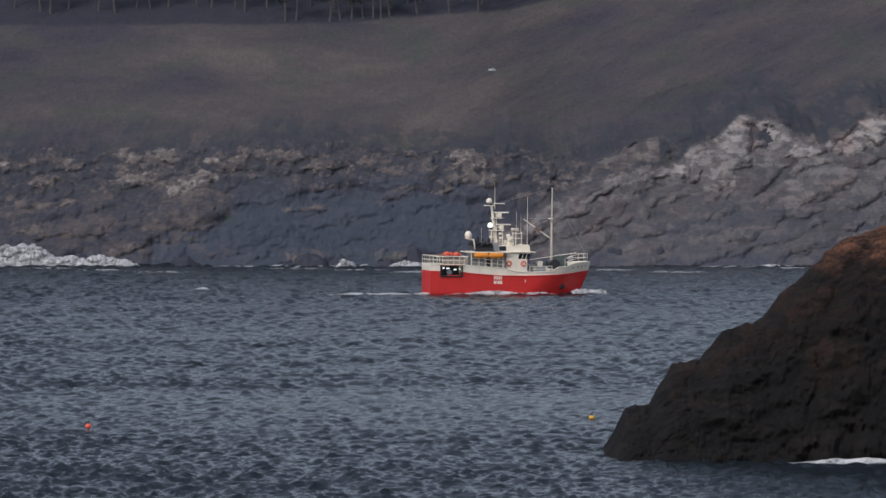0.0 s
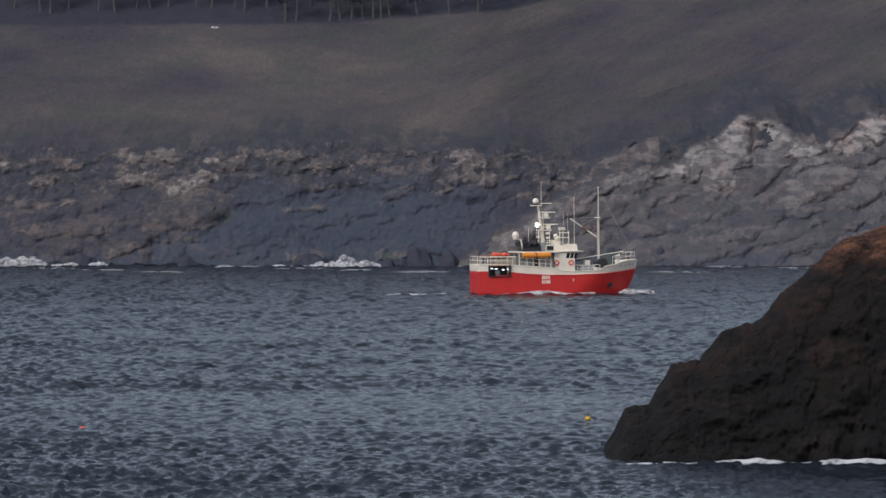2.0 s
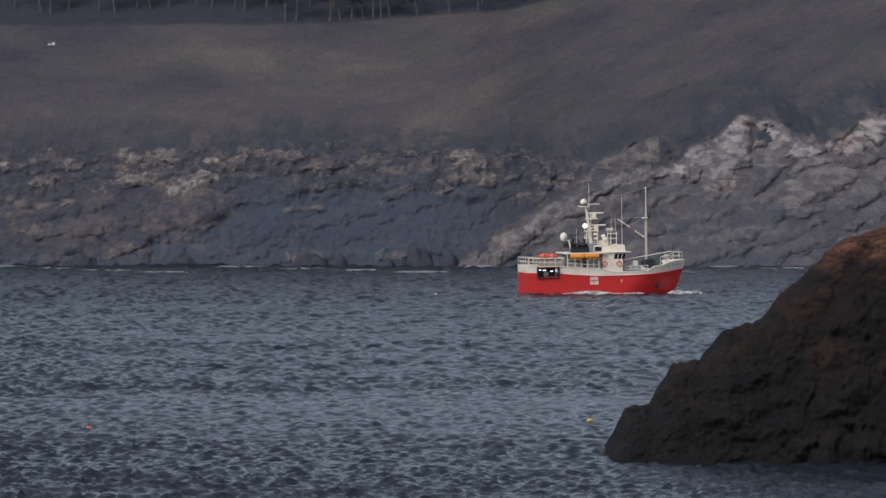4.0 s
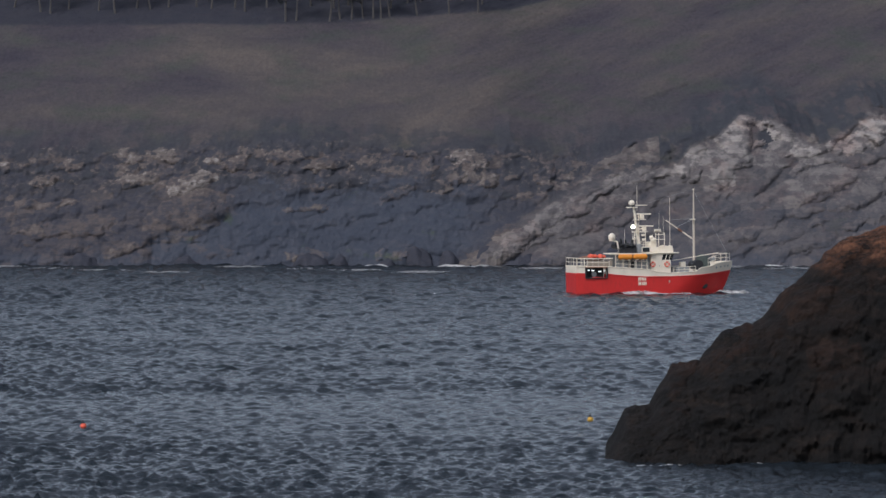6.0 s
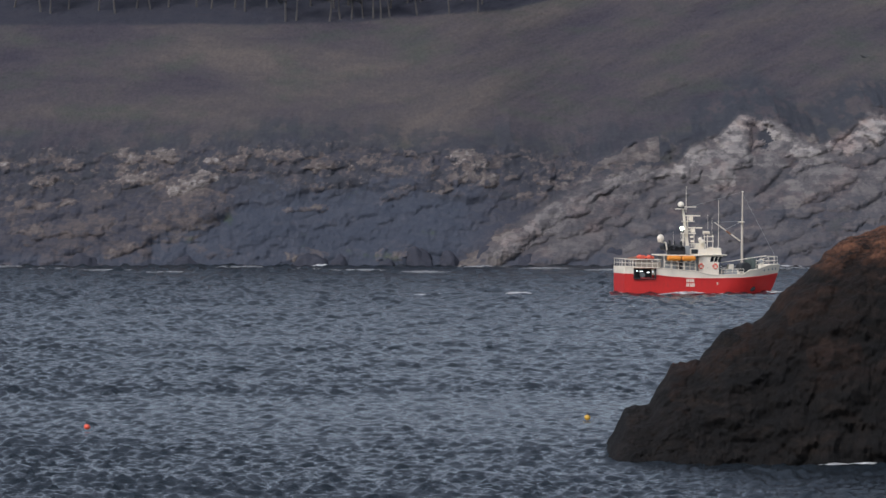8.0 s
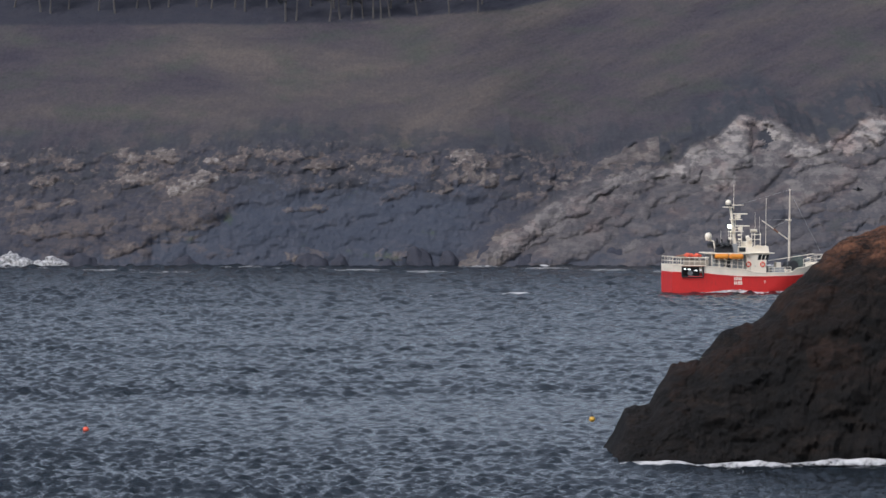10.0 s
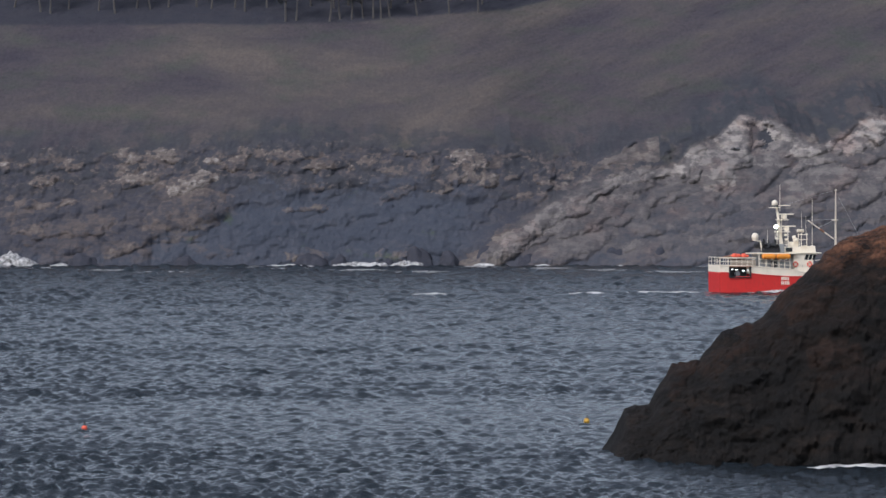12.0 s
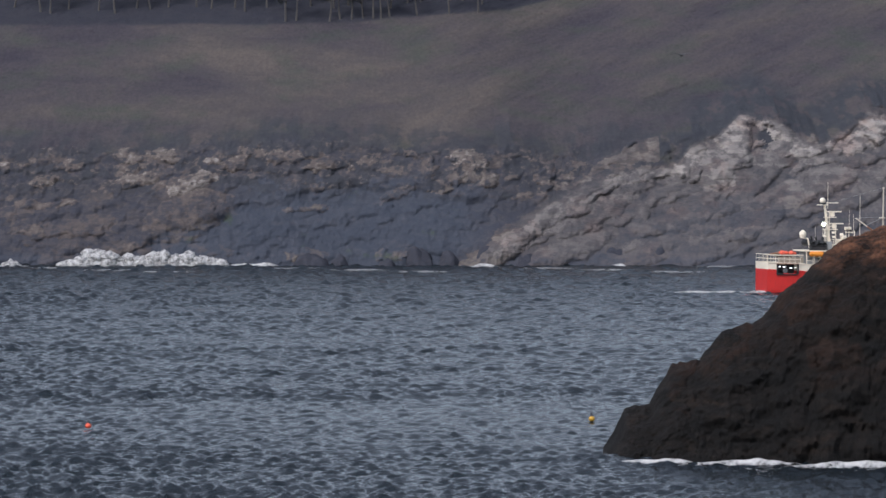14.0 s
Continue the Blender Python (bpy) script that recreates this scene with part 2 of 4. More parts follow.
# ---- the far headland ----
# single rock bodies: place along the shore, height, half length, half height, dip in degrees, paleness
WEST_OUTCROPS = ((-36.8, 7.0, 7.2, 3.3, 20, 0.44), (-36.2, 11.9, 4.1, 1.6, 18, 0.78), (-44.6, 12.4, 3.4, 1.1, 5, 0.62), (-45.4, 15.7, 3.3, 1.1, -5, 0.64),
                 (-40.9, 15.9, 2.8, 1.0, -8, 0.60), (-33.9, 14.9, 1.6, 0.7, 0, 0.85), (-30.2, 14.7, 2.0, 1.2, 5, 0.62), (-57.9, 12.1, 2.5, 0.9, 8, 0.62),
                 (-54.0, 14.3, 1.2, 0.9, 0, 0.50), (-58.1, 8.8, 5.1, 0.7, 4, 0.50), (-59.2, 4.9, 2.1, 1.1, -15, 0.58), (-51.9, 5.3, 5.1, 1.2, 8, 0.40),
                 (-45.6, 2.4, 3.4, 0.7, 22, 0.48), (-63.8, 14.0, 1.1, 1.0, 0, 0.70))
GULLY_OUTCROPS = ((-21.7, 15.9, 4.1, 1.0, -4, 0.50), (-17.1, 14.6, 3.9, 1.1, 3, 0.52), (-20.3, 8.4, 3.6, 0.5, 6, 0.48), (4.2, 15.1, 2.8, 2.0, -10, 0.60),
                  (0.9, 12.3, 3.1, 1.1, 30, 0.52), (6.9, 12.8, 1.4, 1.5, 0, 0.62), (-19.6, 1.6, 3.4, 1.1, 5, 0.50), (-7.3, 1.6, 2.8, 1.1, 8, 0.48),
                  (-4.4, 16.0, 2.3, 0.7, -20, 0.58), (15.4, 12.9, 1.3, 2.5, -20, 0.50), (-6.5, 10.2, 3.3, 0.8, 20, 0.36), (-2.0, 13.9, 1.6, 1.1, 40, 0.42))
GRANITE_HUMPS = ((40.8, 14.4, 4.8, 3.5, 25, 0.66), (36.3, 15.1, 3.2, 2.2, 30, 0.78), (43.5, 19.1, 2.8, 2.8, 50, 0.80), (46.1, 21.9, 2.8, 1.2, -10, 0.88),
                 (50.9, 19.6, 2.8, 1.7, -48, 0.82), (54.4, 17.1, 4.0, 1.3, 15, 0.78), (61.0, 17.6, 4.5, 1.7, 25, 0.72), (64.0, 21.2, 2.2, 3.8, 60, 0.80),
                 (9.6, 3.3, 7.0, 2.0, 32, 0.62), (17.9, 8.3, 7.6, 2.0, 25, 0.55), (28.7, 12.9, 7.8, 1.5, 14, 0.66), (25.0, 16.1, 4.1, 1.1, 25, 0.62), (22.1, 11.4, 5.0, 1.3, 28, 0.52))


def rock_bodies(X, Z, bodies, square):
    """Overlapping rounded bodies standing out of a face: how far the face bulges, and the tone of the body in front."""
    out, tone = np.zeros_like(X), np.full_like(X, -1.0)
    xs = X.mean(axis=0)
    for x, z, a, b, dip, pale, proud in bodies:
        near = np.nonzero(np.abs(xs - x) < max(a, b) + 3.0)[0]
        if not len(near):
            continue
        i = slice(near[0], near[-1] + 1)
        c, d = math.cos(radians(dip)), math.sin(radians(dip))
        u, w = ((X[:, i] - x) * c + (Z[:, i] - z) * d) / a, (-(X[:, i] - x) * d + (Z[:, i] - z) * c) / b
        r = np.abs(u) ** square + np.abs(w) ** square
        p = np.where(r < 1, proud * np.clip(1 - r, 0, 1) ** 0.8, 0)
        front = p > out[:, i]
        out[:, i] = np.where(front, p, out[:, i])
        tone[:, i] = np.where(front, pale, tone[:, i])
    return out, tone


def headland():
    xs = np.concatenate([np.linspace(-420, -74, 60), np.linspace(-72, 72, 1000), np.linspace(74, 420, 60)])
    zs = np.concatenate([np.linspace(-3, 42, 350), np.linspace(42.5, 60, 36), np.linspace(62, 95, 12)])
    X, Z = np.meshgrid(xs, zs)
    rng = random.Random(17)
    # upper edge of the bare rock along the shore
    ex = [-420, -63.74, -47.48, -39.35, -18.21, -11.71, -1.95, 7.81, 9.84, 16.34, 20.00, 25.69, 29.76, 34.64, 41.14, 44.39, 50.08, 55.78, 63.74, 420]
    ez = [17, 16.6, 16.8, 17.6, 18.6, 18.0, 16.9, 16.8, 18.3, 16.5, 17.5, 18.8, 18.2, 18.5, 20.6, 22.5, 21.3, 17.8, 23.0, 26]
    edge = np.interp(X, ex, ez) + 2.2 * (fbm(X * 0.22, Z * 0.12, 31, 4) - 0.5)
    right = smooth(3.0, 7.5, X - 1.45 * (Z - 3) + 5 * (fbm(X * 0.2, Z * 0.3, 33, 5, 0.6) - 0.5))
    east = smooth(6.18, 27.0, X + 0.6 * (np.minimum(Z, 17) - 8))
    lean = 0.85 + 0.45 * east
    high = np.maximum(Z - edge, 0)
    slope = 663 + 2.6 * (Z - 17) + 9 * east
    Y = 647 + lean * Z
    Y = Y + (slope - Y) * smooth(-1.0, 5.0, Z - edge)
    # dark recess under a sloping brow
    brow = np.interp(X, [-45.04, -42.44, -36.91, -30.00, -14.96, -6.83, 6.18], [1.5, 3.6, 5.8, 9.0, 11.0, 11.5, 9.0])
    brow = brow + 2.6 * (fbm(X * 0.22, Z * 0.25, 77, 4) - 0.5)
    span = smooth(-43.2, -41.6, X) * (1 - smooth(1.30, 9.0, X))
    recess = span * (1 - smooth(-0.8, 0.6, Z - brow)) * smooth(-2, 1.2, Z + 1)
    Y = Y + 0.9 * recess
    bare = 1 - smooth(-0.6, 1.0, Z - edge)
    # outlines wander
    wx = X + 3.4 * (fbm(X * 0.25, Z * 0.36, 5, 7, 0.62) - 0.5)
    wz = Z + 2.2 * (fbm(X * 0.28, Z * 0.42, 6, 7, 0.62) - 0.5)
    rough = fbm(X * 0.9, Z * 0.9, 41, 5, 0.58) - 0.5
    # cliff: bedded blocks of all sizes, paler ones near the turf
    bodies = []
    for k in range(420):
        x, z = rng.uniform(-74, 20), rng.uniform(-1, 18)
        size = rng.random() ** 2
        a, b = 0.8 + 3.8 * size, 0.35 + 1.0 * size
        pale = rng.uniform(0.08, 0.36) + (0.28 * rng.random() ** 2 if z > 9 else 0)
        # the gully's shade is put into the tone of its rock bodies
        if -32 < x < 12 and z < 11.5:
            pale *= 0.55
        bodies.append((x, z, a, b, rng.gauss(6, 9), pale, 0.25 + 0.35 * b * rng.uniform(0.6, 1.4)))
    for x, z, a, b, dip, pale in WEST_OUTCROPS + GULLY_OUTCROPS:
        bodies.append((x, z, a, b, dip, pale, 0.7 + 0.45 * b))
        for k in range(4):
            q = rng.uniform(-0.7, 0.7)
            bodies.append((x + q * a, z + q * a * math.tan(radians(dip)) + rng.uniform(-0.6, 0.6) * b, a * rng.uniform(0.2, 0.5), b * rng.uniform(0.25, 0.6), dip + rng.uniform(-20, 20),
                           pale + rng.uniform(-0.16, 0.12), 0.85 + 0.45 * b))
    out_c, tone_c = rock_bodies(wx, wz, bodies, 2.6)
    # granite: rounded slabs lying over one another and climbing eastwards
    bodies = []
    for k in range(230):
        x, z = rng.uniform(5, 80), rng.uniform(-1, 23)
        size = rng.random() ** 1.4
        a, b = 1.4 + 5.6 * size, 0.45 + 1.25 * size
        top = float(np.interp(x, ex, ez))
        pale = 0.33 + 0.26 * max(0.0, 1 - (top - z) / 11.0) + rng.uniform(-0.12, 0.12)
        bodies.append((x, z, a, b, rng.gauss(20, 8), pale, 0.5 + 0.55 * b * rng.uniform(0.7, 1.3)))
    for x, z, a, b, dip, pale in GRANITE_HUMPS:
        bodies.append((x, z, a, b, dip, pale, 1.0 + 0.55 * b))
        for k in range(5):
            q = rng.uniform(-0.8, 0.8)
            bodies.append((x + q * a, z + q * a * math.tan(radians(min(dip, 40))) + rng.uniform(-0.7, 0.7) * b, a * rng.uniform(0.25, 0.5), b * rng.uniform(0.3, 0.6), dip + rng.uniform(-15, 15),
                           pale + rng.uniform(-0.18, 0.10), 1.05 + 0.6 * b))
    out_g, tone_g = rock_bodies(wx, wz, bodies, 2.0)
    mass = fbm(X * 0.07, Z * 0.09, 43, 3) - 0.5
    cliff = -2.5 * mass - 0.75 * out_c - 0.9 * rough
    slab = -2.5 * mass - 1.0 * out_g - 0.6 * rough
    Y = Y + (cliff * (1 - right) + slab * right) * bare
    Y = Y + 0.5 * (np.maximum.accumulate(Y, axis=0) - Y)
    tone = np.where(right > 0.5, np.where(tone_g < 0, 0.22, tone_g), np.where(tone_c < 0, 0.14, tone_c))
    # weathering breaks every body up into lit and stained patches
    worn = fbm(X * 0.75, Z * 1.25, 45, 5, 0.62)
    speck = fbm(X * 2.0, Z * 2.6, 46, 4, 0.6)
    tone = tone * (0.62 + 0.55 * smooth(0.36, 0.60, worn)) + (0.26 - 0.14 * right) * (speck - 0.5)
    tone = np.where(right > 0.5, tone, tone * (0.60 + 0.30 * smooth(0.40, 0.52, worn)))
    tone = np.clip(tone + 0.16 * smooth(0.60, 0.66, speck) * (1 - right) * smooth(9, 12, Z), 0, 1)
    # swales on the hillside: level in the west, climbing eastwards
    level = Z - 0.30 * np.maximum(X + 6, 0) ** 1.04
    swale = 0.72 * fbm(X * 0.055, level * 0.22, 83, 6, 0.62) + 0.28 * fbm(X * 0.02 + 4, level * 0.12, 86, 3)
    swale = np.clip(0.51 + 1.5 * (swale - 0.5) - 0.19 * smooth(10, 50, X) - 0.14 * smooth(-25, -55, X) + 0.06 * np.exp(-((X + 12) / 16) ** 2), 0, 1)
    tuss = fbm(X * 0.22 + Z * 0.2, Z * 1.2, 71, 5) - 0.5
    Y = Y + (1 - bare) * (0.8 * tuss - 3.2 * (swale - 0.5) * smooth(0, 8, high))
    # crown of the hill, flattening out behind
    Y = Y + np.clip(Z - 60, 0, None) * 4.0
    # zone masks
    patch = fbm(X * 0.35, Z * 0.35, 91, 4)
    turf = fbm(X * 0.5, Z * 0.9, 92, 5, 0.6)
    heath = smooth(-0.5, 0.7, Z - edge + 3.0 * (patch - 0.5) - 2.5 * smooth(0.45, 0.7, np.where(right > 0.5, 0, tone)))
    slabline = np.interp(X, [2.93, 6.99, 12.0, 17.56, 20.81, 34.64, 36.5, 41.14, 44.39, 50.08, 55.78, 63.74, 420],
                         [0.0, 2.5, 6.5, 10.2, 12.6, 14.8, 17.0, 18.8, 22.3, 21.0, 17.2, 22.0, 28])
    granite = smooth(0.7, -0.5, Z - slabline - 2.2 * (patch - 0.5)) * smooth(2.93, 7.5, X)
    # scrub fills the hollows between the bodies near the turf
    scrub_c = (1 - right) * smooth(8.5, 12.5, Z) * smooth(0.44, 0.54, turf) * smooth(0.44, 0.30, tone) * (1 - smooth(-0.5, 1.5, Z - edge))
    gorse_hollow = smooth(9.43, 17.56, X) * smooth(-1.0, 1.0, Z - slabline) * (1 - smooth(3.5, 8.0, Z - slabline + 7 * (fbm(X * 0.12, Z * 0.12, 99, 3) - 0.5)))
    gorse_hollow = np.maximum(gorse_hollow, 0.8 * smooth(-1.8, 0.2, Z - edge) * (1 - smooth(0.8, 3.5, Z - edge + 5 * (patch - 0.5))))
    gorse_hollow = gorse_hollow * smooth(0.34, 0.50, fbm(X * 0.55, Z * 0.7, 100, 5, 0.6))
    gorse_hollow = np.maximum(gorse_hollow, 0.85 * scrub_c)
    # painted shade of a hollow between two humps; the mesh has no dent
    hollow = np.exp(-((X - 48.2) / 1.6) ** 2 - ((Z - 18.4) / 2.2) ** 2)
    gorse_hollow = np.maximum(gorse_hollow, smooth(0.3, 0.6, hollow))
    gorse_hollow = gorse_hollow * (1 - smooth(0.42, 0.52, np.where(np.abs(X) < 70, np.where(right > 0.5, np.where(Z < slabline, tone, 0), tone), 0)) * bare)
    strip = (tone_g > 0.55) & (X > 16) & (X < 32) & (Z > slabline)
    gorse_hollow = np.where(strip & (bare > 0.5), 0.25 * gorse_hollow, gorse_hollow)
    scrub = smooth(11.87, 18.37, X) * (1 - granite) * smooth(0.42, 0.50, fbm(X * 0.3, Z * 0.3, 95, 4)) * np.where(strip, 0.2, 1.0)
    heath = np.maximum(heath, scrub)
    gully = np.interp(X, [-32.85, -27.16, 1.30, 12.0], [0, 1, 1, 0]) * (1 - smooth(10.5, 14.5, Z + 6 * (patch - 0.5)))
    # shade under the brow and in the gully, painted with the tide-line colour
    wet_shade = np.maximum(recess * 0.95, 0.85 * gully) * (1 - right)
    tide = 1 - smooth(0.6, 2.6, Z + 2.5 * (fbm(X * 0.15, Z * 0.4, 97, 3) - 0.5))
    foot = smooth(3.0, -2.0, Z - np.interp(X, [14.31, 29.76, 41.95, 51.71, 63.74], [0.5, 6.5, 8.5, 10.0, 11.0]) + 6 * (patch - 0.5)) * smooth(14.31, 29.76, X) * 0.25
    wet_shade = np.clip(np.maximum(np.maximum(wet_shade, tide * 0.7), foot), 0, 1)
    wood = smooth(-0.25, 0.35, Z + 0.5 * (patch - 0.5) - np.interp(X, [-70, -30, -15, 10, 18, 30], [36.7, 36.8, 37.2, 39.4, 41.5, 44]))
    ob = sheet_mesh("headland", X, Y, Z, LAND, (("heath", heath), ("granite", granite), ("wet_shade", wet_shade), ("wood", wood), ("gorse_hollow", gorse_hollow), ("tone", tone), ("swale", swale)))
    tagged(ob, "brown heath hillside above a dark bedded sea cliff and pale granite slabs", "headland", kind="structure")
    return ob


# ---- the sea ----
def sea():
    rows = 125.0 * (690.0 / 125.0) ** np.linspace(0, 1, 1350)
    across = np.linspace(-1, 1, 560)
    Y = np.repeat(rows[:, None], len(across), 1)
    X = across[None, :] * (11 + 0.106 * Y)
    Z, shift_x, shift_y = np.zeros_like(X), np.zeros_like(X), np.zeros_like(X)
    rng = np.random.default_rng(7)
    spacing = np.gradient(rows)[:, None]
    for k in range(120):
        # short steep wind chop, with a few longer and flatter waves under it
        chop = k < 108
        length = 0.42 * (5.2 / 0.42) ** rng.random() if chop else rng.uniform(8, 22)
        way = radians(-72) + rng.normal() * (0.80 if chop else 0.3)
        g = 2 * math.pi / length
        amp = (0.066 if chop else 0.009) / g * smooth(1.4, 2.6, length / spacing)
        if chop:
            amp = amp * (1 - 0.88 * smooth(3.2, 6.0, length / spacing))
        phase = g * (X * math.cos(way) + Y * math.sin(way)) + rng.random() * 6.283
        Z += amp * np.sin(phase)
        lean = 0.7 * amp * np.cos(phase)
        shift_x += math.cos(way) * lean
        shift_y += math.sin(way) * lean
    gust = fbm(X * 0.012, Y * 0.05, 13, 4)
    lane = np.interp(Y, [125, 222, 246, 279, 293, 302, 400, 560, 650], [2.1, 1.9, 1.12, 1.0, 1.45, 1.1, 1.0, 1.0, 1.1])
    calm = (0.55 + 0.9 * gust) * lane * (1 + 0.3 * smooth(0.2, -0.9, across)[None, :])
    fade = smooth(1.0, 0.93, np.abs(across))[None, :] * smooth(125, 140, Y) * smooth(690, 680, Y)
    Z = Z * fade * calm
    X, Y = X + shift_x * fade * calm, Y + shift_y * fade * calm
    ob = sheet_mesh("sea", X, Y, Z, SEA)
    far = bmesh.new()
    vs = [far.verts.new(c) for c in ((-4500, -4500, -0.45), (4500, -4500, -0.45), (4500, 4500, -0.45), (-4500, 4500, -0.45))]
    far.faces.new(vs)
    far.from_mesh(ob.data)
    far.to_mesh(ob.data)
    far.free()
    for p in ob.data.polygons:
        p.use_smooth = True
    tagged(ob, "choppy slate-blue sea with short wind waves", "sea", kind="structure")
    return ob


# ---- the near rock ----
def near_rock():
    xs = np.concatenate([np.linspace(4.5, 25, 430), np.linspace(25.2, 60, 90)])
    vs = np.linspace(-1, 1, 330)
    X, V = np.meshgrid(xs, vs)
    crest_x = [7.22, 7.92, 8.44, 8.95, 10.16, 11.22, 12.61, 13.71, 15.65, 16.61, 18.13, 19.79, 21.04, 22.56, 30, 45, 60]
    crest_z = [-1.5, 0.0, 1.0, 2.0, 2.6, 4.2, 4.75, 5.9, 6.7, 7.9, 9.3, 10.5, 11.0, 11.2, 11.5, 9.0, -2.0]
    top = np.interp(X, crest_x, crest_z) + 0.45 * (fbm(X * 0.9, X * 0 + 3.3, 38, 5, 0.6) - 0.5) * smooth(7.3, 9.0, X)
    half = 6.7 + 0.12 * np.clip(top, 0, None)
    # steep front and a longer back
    prof = np.where(V < 0, 1 - np.abs(V) ** 1.9, 1 - np.abs(V) ** 1.5)
    Z = -1.6 + (top + 1.6) * prof
    Y = 221.5 + np.where(V < 0, V * half, V * half * 2.2)
    # rounded broken blocks dipping along the ridge
    rng = random.Random(23)
    wx = X + 1.3 * (fbm(X * 0.6, Z * 0.6, 15, 6, 0.6) - 0.5)
    wz = Z + 1.1 * (fbm(X * 0.6, Z * 0.7, 16, 6, 0.6) - 0.5)
    bodies = []
    for k in range(330):
        size = rng.random() ** 1.8
        x = rng.uniform(6.5, 27)
        bodies.append((x, rng.uniform(-0.5, 11.5), 0.35 + 1.6 * size, 0.22 + 0.65 * size, rng.gauss(28, 18), rng.random(), 0.10 + 0.55 * size * rng.uniform(0.6, 1.3)))
    out, tone = rock_bodies(wx, wz, bodies, 2.3)
    rough = fbm(X * 1.3, Z * 1.3 + Y * 0.5, 35, 6, 0.6) - 0.5
    push = 1.15 * rough
    front = np.where(V < 0, np.abs(V), 0)
    Y = Y - (push + 0.9 * out) * (0.3 + front) * 0.9
    Z = Z + (push * 0.42 + 0.25 * (out - 0.2)) * (1 - front)
    # growth on the crest; sunlit warmth of crest and left shoulder is coloured in too
    lichen_light = smooth(8.5, 10.3, Z + 1.8 * rough + 0.5 * V) + 0.13 * smooth(0.45, 0.9, np.maximum(tone, 0)) * smooth(1.5, 5.5, Z + 0.25 * (16 - X))
    ob = sheet_mesh("shore_rock", X, Y, Z, DARK_ROCK, (("lichen_light", np.clip(lichen_light, 0, 1)),))
    tagged(ob, "dark wet shore rock with orange-brown lichen and painted warm light along its crest", "rock")
    return ob


LAND_OB = headland()
SEA_SHEET = sea()
near_rock()


# ---- the fishing boat: x forward from the transom, y to port, z up from the waterline ----
def stem_x(z):
    t = np.clip((z + 0.2) / 3.95, -0.2, 1.0)
    return 17.40 + 1.42 * (1 - np.sign(1 - t) * np.abs(1 - t) ** 1.5)


def half_beam(x, z):
    """Half the breadth of the hull at a station and height: full aft, flared bow."""
    zz = np.clip(z / 3.2, -0.5, 1.2)
    wide = 2.45 + 0.22 * zz
    run = 7.2 - 2.2 * np.clip(zz, 0, 1)
    t = np.clip((stem_x(z) - x) / run, 0, 1)
    bow = 1 - (1 - t) ** (1.9 + 0.5 * np.clip(zz, 0, 1))
    stern = 1 - 0.07 * np.clip((3 - x) / 3, 0, 1) ** 2
    bilge = np.clip(1 - 0.25 * np.clip(-z, 0, 2) ** 2, 0.2, 1)
    return wide * bow * stern * bilge


PAINT_X = [0, 3.5, 5.0, 7.8, 11.0, 14.5, 16.5, 19]
PAINT_Z = [2.34, 2.24, 2.06, 1.86, 1.86, 1.98, 2.18, 2.50]
TOP_X = [0, 3.8, 4.6, 8.0, 8.6, 9.4, 10.6, 13.8, 14.4, 15.6, 16.2, 17.2, 19.2]
TOP_Z = [3.10, 3.02, 2.95, 2.70, 2.62, 2.36, 2.26, 2.34, 2.80, 2.95, 3.20, 3.38, 3.44]


def strake(name, low, high, material, parent, inward=0.0, cut=None, nx=140, nz=14, label=""):
    """A band of plating on both sides between two curves of height along the hull, with the transom; cut: an opening to starboard."""
    bm = bmesh.new()
    rows = []
    for side in (-1, 1):
        grid = []
        for i in range(nx + 1):
            col = []
            for j in range(nz + 1):
                u = i / nx
                x = u * 17.0
                for _ in range(3):
                    z = low(x) + (high(x) - low(x)) * j / nz
                    x = u * float(stem_x(z))
                y = max(float(half_beam(x, z)) - inward, 0.0) * side
                col.append(bm.verts.new((x, y, z)))
            grid.append(col)
        for i in range(nx):
            for j in range(nz):
                a, b, c, d = grid[i][j], grid[i + 1][j], grid[i + 1][j + 1], grid[i][j + 1]
                mid = (a.co + c.co) / 2
                if cut and side < 0 and cut[0] < mid.x < cut[1] and cut[2] < mid.z < cut[3]:
                    continue
                bm.faces.new((a, b, c, d) if side < 0 else (d, c, b, a))
        rows.append(grid)
    for j in range(nz):
        bm.faces.new((rows[1][0][j], rows[0][0][j], rows[0][0][j + 1], rows[1][0][j + 1]))
    bmesh.ops.remove_doubles(bm, verts=bm.verts[:], dist=0.004)
    ob = part(name, bm, material, parent, label, smooth=True)
    sol = ob.modifiers.new("plate", "SOLIDIFY")
    sol.thickness, sol.offset = 0.06, -1
    ob.data.set_sharp_from_angle(angle=radians(35))
    return ob


def rail(parent, pts, height, bars=2, gap=0.9, r=0.027, name="railing", pad=None):
    """Pipe railing along points at deck-edge height: posts and bars in one welded frame."""
    bm = bmesh.new()
    for p, q in zip(pts, pts[1:]):
        p, q = Vector(p), Vector(q)
        n = max(1, round((q - p).length / gap))
        for k in range(n + 1):
            a = p.lerp(q, k / n)
            tube(a, a + Vector((0, 0, height)), r, n=6, bm=bm)
        for b in range(bars):
            h = Vector((0, 0, height * (b + 1) / bars))
            tube(p + h, q + h, r * 1.1, n=6, bm=bm)
    return part(name, bm, WHITE, parent)


